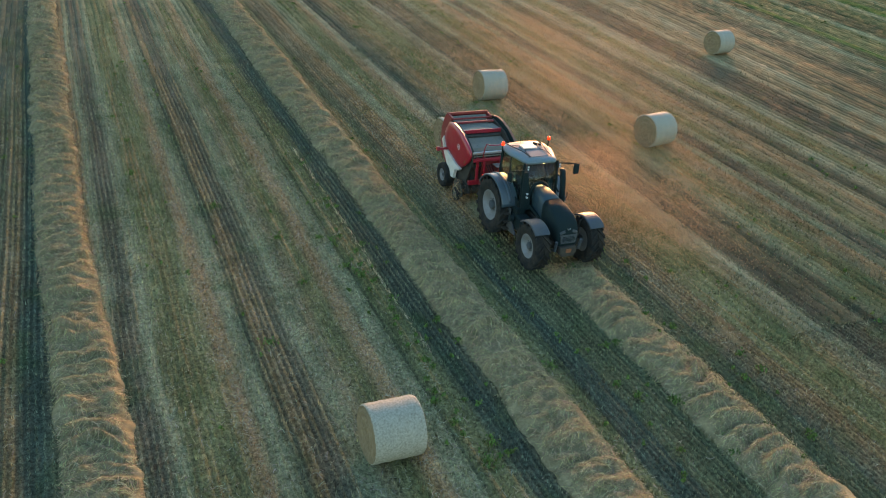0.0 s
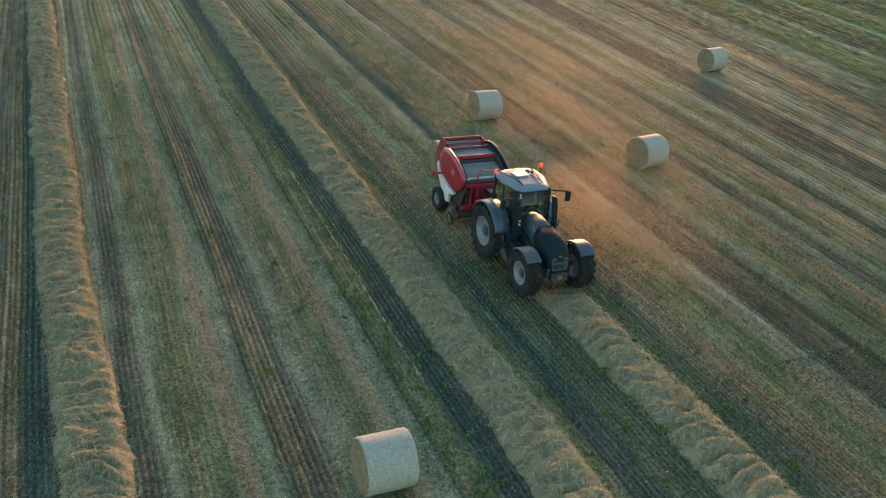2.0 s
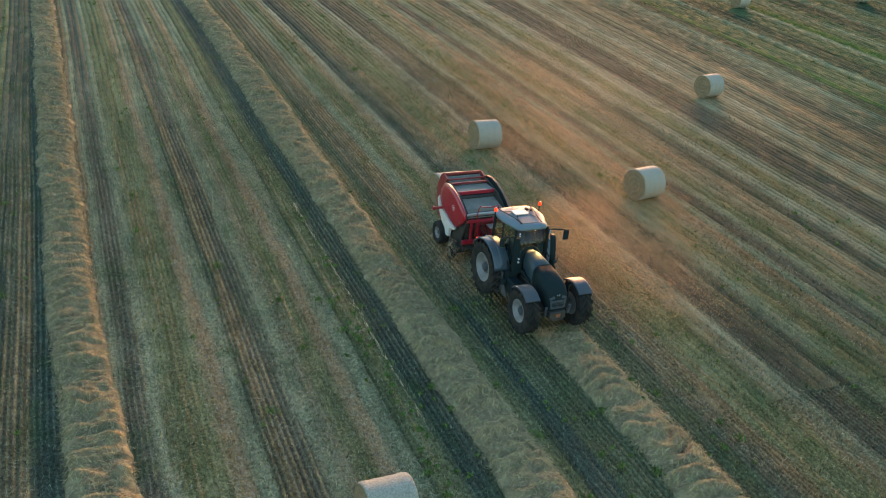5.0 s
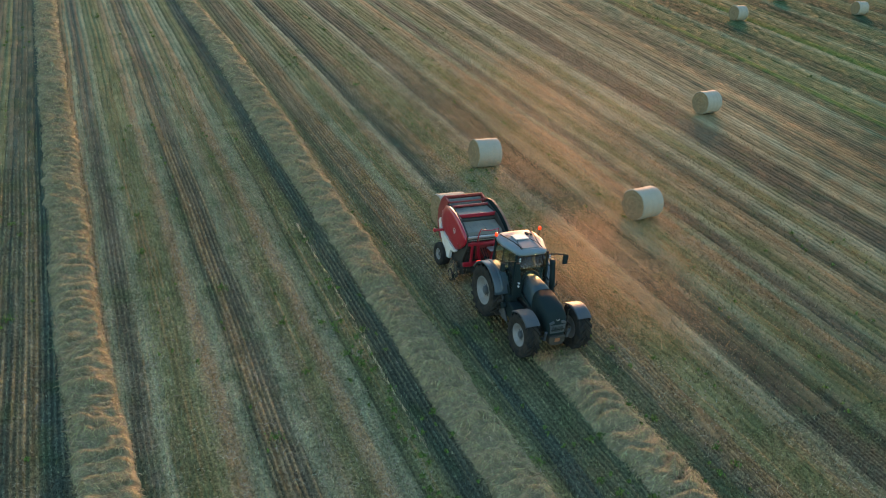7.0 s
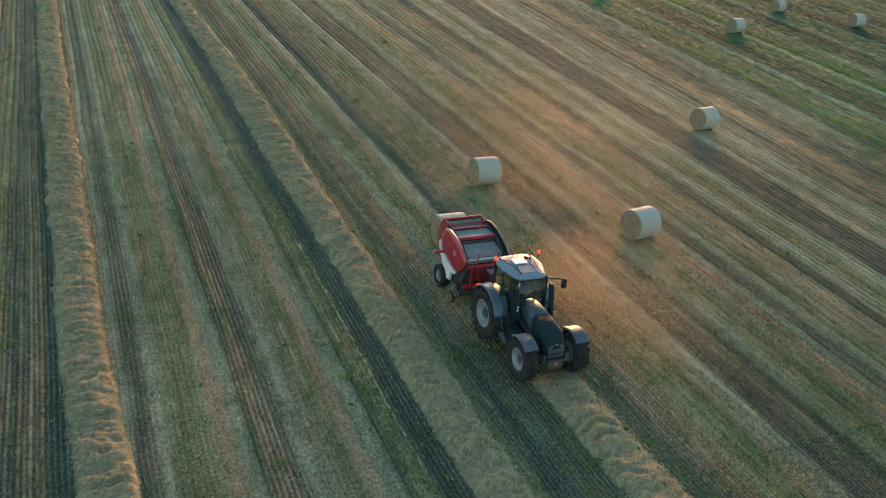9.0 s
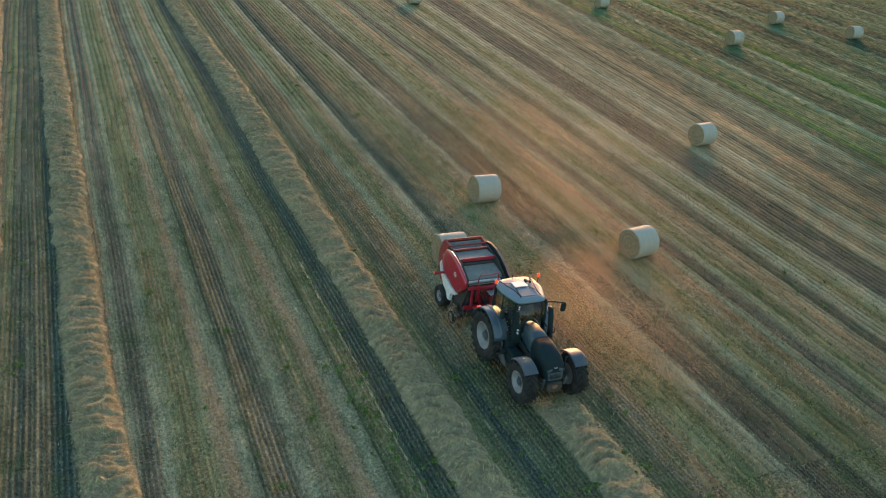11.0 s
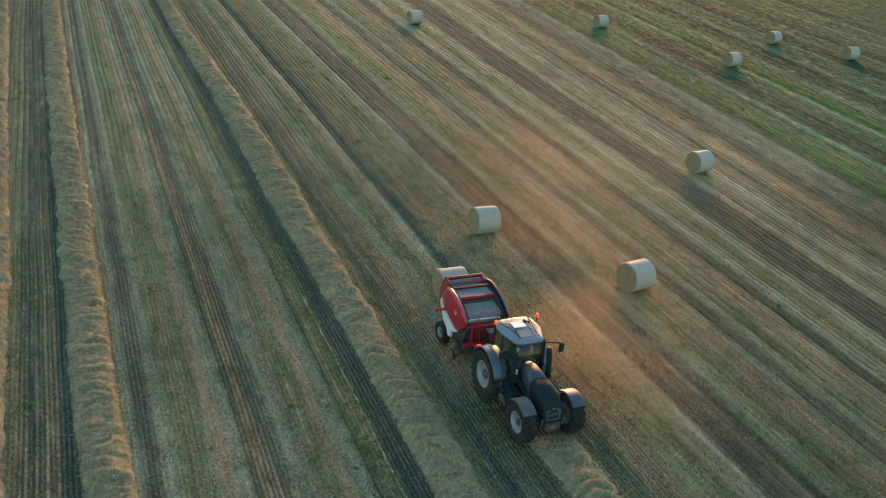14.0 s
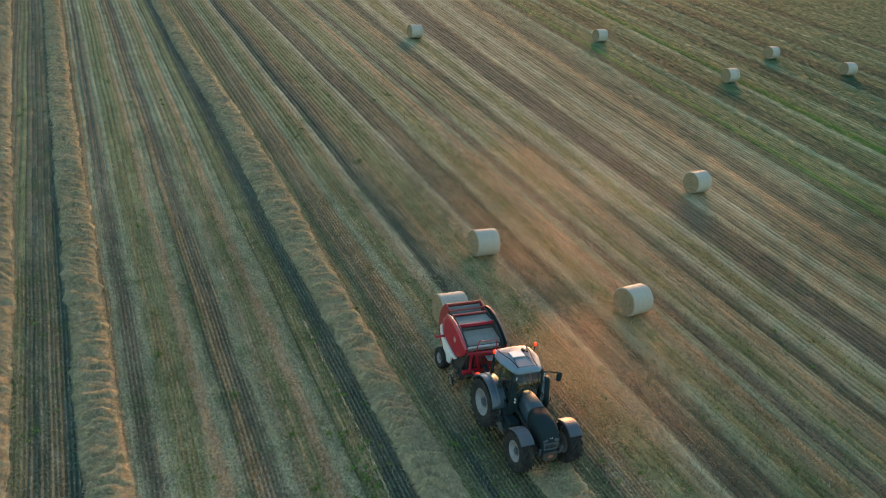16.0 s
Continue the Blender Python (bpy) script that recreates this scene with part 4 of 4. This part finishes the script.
    loft(bm, [[(0.70 + 0.085 * math.cos(t * math.pi / 6), yy + 0.12 * math.sin(t * math.pi / 6), zz) for t in range(12)] for yy, zz in ((-1.40, 1.30), (-1.40, 1.75), (-1.34, 2.15), (-1.27, 2.42), (-1.22, 2.50))])
    part("exhaust", bm, M_BLACK, root, "black upright exhaust stack", True)
    bm = bmesh.new()
    tube(bm, [(0.68, -1.22, 1.70), (0.60, YF, 1.86)], 0.025, 6)
    part("exhaust_bracket", bm, M_BLACK, root)
    bm = bmesh.new()
    tube(bm, [(0.66, -1.28, 2.25), (0.59, YF + 0.02, 2.30)], 0.018, 6)
    part("exhaust_bracket", bm, M_BLACK, root)
    bm = bmesh.new()
    tube(bm, [(0.72, -1.42, 1.5), (0.88, -1.42, 1.6), (0.88, -1.42, 1.75)], 0.018, 6)
    part("grab_rail", bm, M_BLACK, root)
    bm = bmesh.new()
    tube(bm, [(0.60, YF - 0.02, 2.68), (0.85, -1.25, 2.70), (1.12, -1.34, 2.68)], 0.022, 6)
    arm = part("mirror_arm", bm, M_BLACK, root)
    bm = bmesh.new()
    box(bm, (1.12, -1.36, 2.52), (0.19, 0.09, 0.34), 0.035)
    part("mirror", bm, M_BLACK, arm, "black wing mirror")
    bm = bmesh.new()
    tube(bm, [(-0.60, YF - 0.02, 2.52), (-0.78, -1.0, 2.48), (-0.95, -0.85, 2.40)], 0.022, 6)
    arm = part("mirror_arm", bm, M_BLACK, root)
    bm = bmesh.new()
    box(bm, (-0.95, -0.86, 2.24), (0.16, 0.09, 0.32), 0.035, Matrix.Rotation(radians(-40), 4, "Z"))
    part("mirror", bm, M_BLACK, arm, "black wing mirror")
    # hitch
    bm = bmesh.new()
    box(bm, (0, 0.55, 0.55), (0.2, 0.8, 0.14), 0.03)
    for s in (-1, 1):
        tube(bm, [(s * 0.30, 0.25, 0.7), (s * 0.42, 0.95, 0.55)], 0.04)
        tube(bm, [(s * 0.32, 0.30, 1.25), (s * 0.42, 0.75, 0.60)], 0.025)
    part("rear_linkage", bm, M_IRON, root)
    root.location = (x, y, 0)
    return tagged(root, "dark blue-grey farm tractor with orange beacons on cut straw", "tractor")


def make_baler(x, y):
    """The origin is below the middle of the bale chamber; y points to the rear."""
    root = new("round_baler")
    H = 0.85
    for s in (-1, 1):
        make_wheel(root, "wheel", s * 0.95, 0.72, 0.44, 0.38, 0.22, 0, s)
        # red bulging side panel with a white skirt
        outline = [(0.80, 2.42), (0.45, 2.50), (0.05, 2.46), (-0.40, 2.34), (-0.85, 2.14), (-1.10, 1.98), (-1.14, 1.80), (-1.02, 1.58), (-0.70, 1.30), (-0.42, 1.14), (0.0, 1.20), (0.5, 1.34), (0.92, 1.46), (1.12, 1.74), (1.05, 2.1)]
        bm = bmesh.new()
        cy, cz = 0.05, 1.83
        rings = []
        for k, (sc, off) in enumerate(((1.0, 0.0), (1.0, 0.05), (0.97, 0.085), (0.75, 0.115), (0.35, 0.13))):
            rings.append([(s * (H + off), cy + (a - cy) * sc, cz + (b - cz) * sc) for a, b in outline])
        loft(bm, rings)
        p = part("side_panel", bm, M_RED, root, "bulging red side panel", True)
        bm = bmesh.new()
        lathe(bm, [(s * (H + 0.105), 0.115), (s * (H + 0.132), 0.105), (s * (H + 0.132), 0.085)], 24, matrix=Matrix.Translation((0, -0.26, 1.86)))
        part("round_emblem", bm, M_WHITE, p, "white ring emblem")
        bm = bmesh.new()
        box(bm, (s * (H + 0.122), -0.25, 1.86), (0.02, 0.10, 0.03), 0)
        box(bm, (s * (H + 0.122), -0.28, 1.83), (0.02, 0.03, 0.10), 0)
        part("emblem_bar", bm, M_WHITE, p)
        for k in range(5):
            bm = bmesh.new()
            box(bm, (s * (H + 0.108), -0.55 + 0.16 * k, 1.50 + 0.055 * k), (0.012, 0.11, 0.03), 0)
            part("lettering_bar", bm, M_WHITE, p)
        bm = bmesh.new()
        plate(bm, [(-0.86, 1.50), (-0.74, 1.40), (-0.70, 1.45), (-0.80, 1.56)], s * (H + 0.05), s * (H + 0.104))
        part("reflector", bm, M_ORANGE, p, "small orange reflector")
        bm = bmesh.new()
        plate(bm, [(0.92, 2.20), (1.03, 2.10), (1.06, 1.92), (0.96, 2.0)], s * (H + 0.04), s * (H + 0.085))
        part("white_decal", bm, M_WHITE, p, "white decal patch")
        bm = bmesh.new()
        plate(bm, [(1.14, 1.78), (0.98, 1.44), (0.5, 1.30), (0.0, 1.16), (-0.44, 1.10), (-0.34, 1.0), (-0.05, 0.98), (0.02, 0.85), (0.06, 0.56), (0.40, 0.52), (0.62, 0.85), (1.10, 1.30), (1.26, 1.62)], s * (H + 0.0), s * (H + 0.115), 0.02)
        part("white_skirt", bm, M_WHITE, root, "white lower side skirt")
        # side frame behind it
        bm = bmesh.new()
        plate(bm, [(1.05, 2.35), (0.7, 2.48), (-0.3, 2.32), (-1.0, 1.95), (-1.05, 1.5), (-0.7, 0.75), (-0.9, 0.35), (-0.2, 0.35), (0.3, 0.6), (0.95, 0.95), (1.25, 1.5)], s * (H - 0.12), s * (H - 0.06))
        part("side_frame", bm, M_IRON, root)
        if s > 0:
            bm = bmesh.new()
            arc = [(0.95, 2.47), (0.55, 2.56), (0.1, 2.53), (-0.38, 2.41), (-0.82, 2.22), (-1.12, 2.02)]
            loft(bm, [[(H - 0.02, a, b), (H + 0.03, a, b), (H + 0.03, a, b - 0.30), (H - 0.02, a, b - 0.30)] for a, b in arc])
            part("guard_sheet", bm, M_BLACK, root, "dark inner guard sheet")
            bm = bmesh.new()
            loft(bm, [[(H - 0.01, a, b + 0.035), (H + 0.07, a, b + 0.03), (H + 0.07, a, b - 0.02), (H - 0.01, a, b + 0.005)] for a, b in arc])
            part("guard_edge", bm, M_DUSTY, root, "dusty red-brown rolled guard edge")
        # tailgate side
        bm = bmesh.new()
        plate(bm, [(0.86, 2.52), (1.30, 2.60), (1.52, 2.36), (1.72, 1.90), (1.72, 1.35), (1.45, 0.85), (1.05, 0.72), (0.98, 1.3), (1.15, 1.7), (1.08, 2.1)], s * (H - 0.13), s * (H - 0.05), 0.01)
        part("tailgate_side", bm, M_REDFRAME, root, "red tailgate frame")
        bm = bmesh.new()
        tube(bm, [(s * (H - 0.0), 0.9, 2.30), (s * (H + 0.03), 1.12, 1.72), (s * (H + 0.02), 1.05, 1.2)], 0.035)
        part("lift_ram", bm, M_IRON, root, "dark hydraulic ram")
        bm = bmesh.new()
        box(bm, (s * (H + 0.20), 0.80, 1.42), (0.50, 0.08, 0.08), 0.015)
        box(bm, (s * (H + 0.42), 0.82, 1.42), (0.10, 0.10, 0.15), 0.02)
        b = part("lamp_bracket", bm, M_RED, root, "red outrigger bracket")
        bm = bmesh.new()
        box(bm, (s * (H + 0.42), 0.88, 1.42), (0.08, 0.03, 0.12), 0.01)
        part("tail_lamp", bm, M_BEACON, b)
    # belts and cross bars over the chamber
    def across(name, yy, zz, w, h, mat, label="", turn=0):
        bm = bmesh.new()
        box(bm, (0, yy, zz), (2 * H - 0.16, w, h), 0.015, Matrix.Rotation(radians(turn), 4, "X"))
        return part(name, bm, mat, root, label)
    def belt(a, b, name="belt"):
        for k in range(5):
            bm = bmesh.new()
            x0 = -H + 0.13 + k * (2 * H - 0.26) / 5
            w = (2 * H - 0.26) / 5 - 0.005
            mid = ((a[0] + b[0]) / 2, (a[1] + b[1]) / 2 - 0.012)
            loft(bm, [[(x0, q[0], q[1]), (x0 + w, q[0], q[1]), (x0 + w, q[0], q[1] - 0.012), (x0, q[0], q[1] - 0.012)] for q in (a, mid, b)])
            part(name, bm, M_BELT, root, "dusty grey rubber belt")
    belt((0.62, 2.34), (0.02, 2.36))
    belt((-0.08, 2.10), (-0.80, 1.98))
    belt((-0.80, 1.98), (-0.98, 1.72))
    belt((1.20, 2.48), (0.98, 2.20))
    across("cross_bar", 0.62, 2.42, 0.10, 0.07, M_REDFRAME, "red cross bar")
    across("cross_bar", 0.90, 2.47, 0.06, 0.06, M_REDFRAME, "red cross bar")
    across("cross_bar", 1.24, 2.56, 0.07, 0.10, M_REDFRAME, "red cross bar")
    across("cross_bar", -0.03, 2.30, 0.06, 0.14, M_RED, "red cross bar")
    across("front_shield", 0.35, 2.16, 0.70, 0.02, M_IRON)
    bm = bmesh.new()
    box(bm, (-0.1, -1.0, 1.86), (2 * H - 0.35, 0.10, 0.10), 0.03)
    part("pale_cross_beam", bm, M_STEEL, root, "pale metal cross beam")
    for yy, zz, r in ((0.50, 2.26, 0.07), (-0.06, 2.14, 0.07), (-0.9, 1.80, 0.08), (-0.85, 1.35, 0.1), (1.25, 2.36, 0.08), (1.45, 1.0, 0.09)):
        bm = bmesh.new()
        lathe(bm, [(-H + 0.13, r), (H - 0.13, r)], 16, close=True, matrix=Matrix.Translation((0, yy, zz)))
        part("roller", bm, M_IRON, root)
    # closed tailgate shell
    bm = bmesh.new()
    back = [(1.30, 2.56), (1.54, 2.30), (1.70, 1.88), (1.70, 1.38), (1.44, 0.90), (1.05, 0.78)]
    loft(bm, [[(-H + 0.13, a, b), (H - 0.13, a, b), (H - 0.13, a - 0.04, b - 0.02), (-H + 0.13, a - 0.04, b - 0.02)] for a, b in back])
    part("tailgate", bm, M_RED, root, "closed red tailgate")
    bm = bmesh.new()
    box(bm, (0, 0.1, 1.2), (2 * H - 0.36, 1.7, 1.3), 0.1)
    part("bale_chamber", bm, M_IRON, root, "dark bale chamber")
    # pick-up
    bm = bmesh.new()
    lathe(bm, [(-0.98, 0.16), (0.98, 0.16)], 16, close=True, matrix=Matrix.Translation((0, -0.62, 0.36)))
    for k in range(24):
        for t in (20, 100, 180, 260):
            a = radians(t + 15 * (k % 2))
            xx = -0.94 + 1.88 * k / 23
            tube(bm, [(xx, -0.62 + 0.15 * math.cos(a), 0.36 + 0.15 * math.sin(a)), (xx, -0.62 + 0.27 * math.cos(a + 0.2), 0.36 + 0.27 * math.sin(a + 0.2))], 0.006, 4)
    part("pick_up_reel", bm, M_IRON, root, "dark tined pick-up reel")
    for s in (-1, 1):
        bm = bmesh.new()
        plate(bm, [(-0.95, 0.30), (-0.80, 0.62), (-0.35, 0.75), (-0.15, 0.5), (-0.4, 0.18), (-0.8, 0.16)], s * 0.99, s * 1.03, 0.01)
        part("pick_up_side", bm, M_IRON, root)
        make_wheel(root, "gauge_wheel", s * 1.10, -0.62, 0.24, 0.14, 0.11, 0, s)
    for k in range(9):
        bm = bmesh.new()
        xx = -0.8 + 0.2 * k
        tube(bm, [(xx, -0.5, 0.72), (xx, -0.85, 0.68), (xx, -1.02, 0.45)], 0.012, 5)
        part("wind_guard_tine", bm, M_IRON, root)
    # front frame, platform, rail, drawbar
    bm = bmesh.new()
    for s in (-1, 1):
        tube(bm, [(s * 0.12 + 0.05, -1.02, 0.62), (s * 0.30, -1.06, 1.20), (s * 0.32, -1.02, 1.70)], 0.05)
    box(bm, (0.0, -1.04, 1.62), (1.5, 0.10, 0.12), 0.02)
    box(bm, (0.0, -0.98, 0.78), (1.7, 0.12, 0.16), 0.02)
    box(bm, (-0.55, -1.0, 1.25), (0.10, 0.08, 0.9), 0.02)
    box(bm, (0.62, -1.0, 1.25), (0.10, 0.08, 0.9), 0.02)
    part("front_frame", bm, M_RED, root, "red tubular front frame")
    bm = bmesh.new()
    box(bm, (0.22, -0.93, 1.24), (1.16, 0.05, 0.62), 0.02)
    part("front_panel", bm, M_REDFRAME, root, "dull red front panel")
    bm = bmesh.new()
    box(bm, (0.30, -1.26, 1.46), (0.62, 0.36, 0.03), 0.01)
    part("platform", bm, M_STEEL, root, "grey tread platform")
    bm = bmesh.new()
    tube(bm, [(-0.40, -1.06, 1.62), (-0.36, -1.08, 2.06), (-0.30, -1.10, 2.22), (-0.22, -1.10, 2.17), (0.12, -1.10, 2.14), (0.40, -1.10, 2.19), (0.44, -1.08, 2.06), (0.46, -1.06, 1.62)], 0.022, 6)
    part("guard_rail", bm, M_RED, root, "bent red tube rail")
    bm = bmesh.new()
    for s in (-1, 1):
        tube(bm, [(s * 0.45, -0.95, 0.78), (s * 0.22, -1.7, 0.66), (0.06, -2.25, 0.58)], 0.06)
    box(bm, (0.06, -2.32, 0.58), (0.16, 0.25, 0.12), 0.03)
    part("drawbar", bm, M_REDFRAME, root, "red drawbar")
    bm = bmesh.new()
    tube(bm, [(0.06, -0.9, 0.95), (0.07, -1.7, 0.86), (0.07, -2.7, 0.82)], 0.07, 10)
    part("drive_shaft", bm, M_BLACK, root, "black guarded drive shaft")
    for k in range(3):
        bm = bmesh.new()
        tube(bm, [(-0.2 + 0.1 * k, -1.0, 1.4), (-0.15 + 0.1 * k, -1.6, 1.0 - 0.1 * k), (0.0 + 0.08 * k, -2.3, 1.0), (0.05 * k, -2.7, 1.15)], 0.016, 6)
        part("hose", bm, M_BLACK, root)
    root.location = (x, y, 0)
    return tagged(root, "red and white round baler with closed tailgate behind tractor", "baler")


make_tractor(6.08, 0.37)
make_baler(6.02, 3.55)


def straw_wad():
    """Straw hanging in the mouth of the pick-up."""
    n = 900
    y = 2.95 + RNG.normal(0, 0.12, n)
    x = np.where(RNG.random(n) < 0.6, 4.97 + RNG.normal(0, 0.06, n), RNG.uniform(5.1, 6.9, n))
    z = np.abs(RNG.normal(0, 0.22, n)) + 0.1
    strands("straw_wad", x, y, [z - 0.03, z, z + 0.03], RNG.uniform(0, np.pi, n), RNG.uniform(0.08, 0.25, n), RNG.uniform(0.008, 0.014, n), np.full(n, 0.01), straw_colours(n, (0.36, 0.26, 0.15)), M_STRAW, "tangled straw in the mouth of the baler", "straw")


straw_wad()


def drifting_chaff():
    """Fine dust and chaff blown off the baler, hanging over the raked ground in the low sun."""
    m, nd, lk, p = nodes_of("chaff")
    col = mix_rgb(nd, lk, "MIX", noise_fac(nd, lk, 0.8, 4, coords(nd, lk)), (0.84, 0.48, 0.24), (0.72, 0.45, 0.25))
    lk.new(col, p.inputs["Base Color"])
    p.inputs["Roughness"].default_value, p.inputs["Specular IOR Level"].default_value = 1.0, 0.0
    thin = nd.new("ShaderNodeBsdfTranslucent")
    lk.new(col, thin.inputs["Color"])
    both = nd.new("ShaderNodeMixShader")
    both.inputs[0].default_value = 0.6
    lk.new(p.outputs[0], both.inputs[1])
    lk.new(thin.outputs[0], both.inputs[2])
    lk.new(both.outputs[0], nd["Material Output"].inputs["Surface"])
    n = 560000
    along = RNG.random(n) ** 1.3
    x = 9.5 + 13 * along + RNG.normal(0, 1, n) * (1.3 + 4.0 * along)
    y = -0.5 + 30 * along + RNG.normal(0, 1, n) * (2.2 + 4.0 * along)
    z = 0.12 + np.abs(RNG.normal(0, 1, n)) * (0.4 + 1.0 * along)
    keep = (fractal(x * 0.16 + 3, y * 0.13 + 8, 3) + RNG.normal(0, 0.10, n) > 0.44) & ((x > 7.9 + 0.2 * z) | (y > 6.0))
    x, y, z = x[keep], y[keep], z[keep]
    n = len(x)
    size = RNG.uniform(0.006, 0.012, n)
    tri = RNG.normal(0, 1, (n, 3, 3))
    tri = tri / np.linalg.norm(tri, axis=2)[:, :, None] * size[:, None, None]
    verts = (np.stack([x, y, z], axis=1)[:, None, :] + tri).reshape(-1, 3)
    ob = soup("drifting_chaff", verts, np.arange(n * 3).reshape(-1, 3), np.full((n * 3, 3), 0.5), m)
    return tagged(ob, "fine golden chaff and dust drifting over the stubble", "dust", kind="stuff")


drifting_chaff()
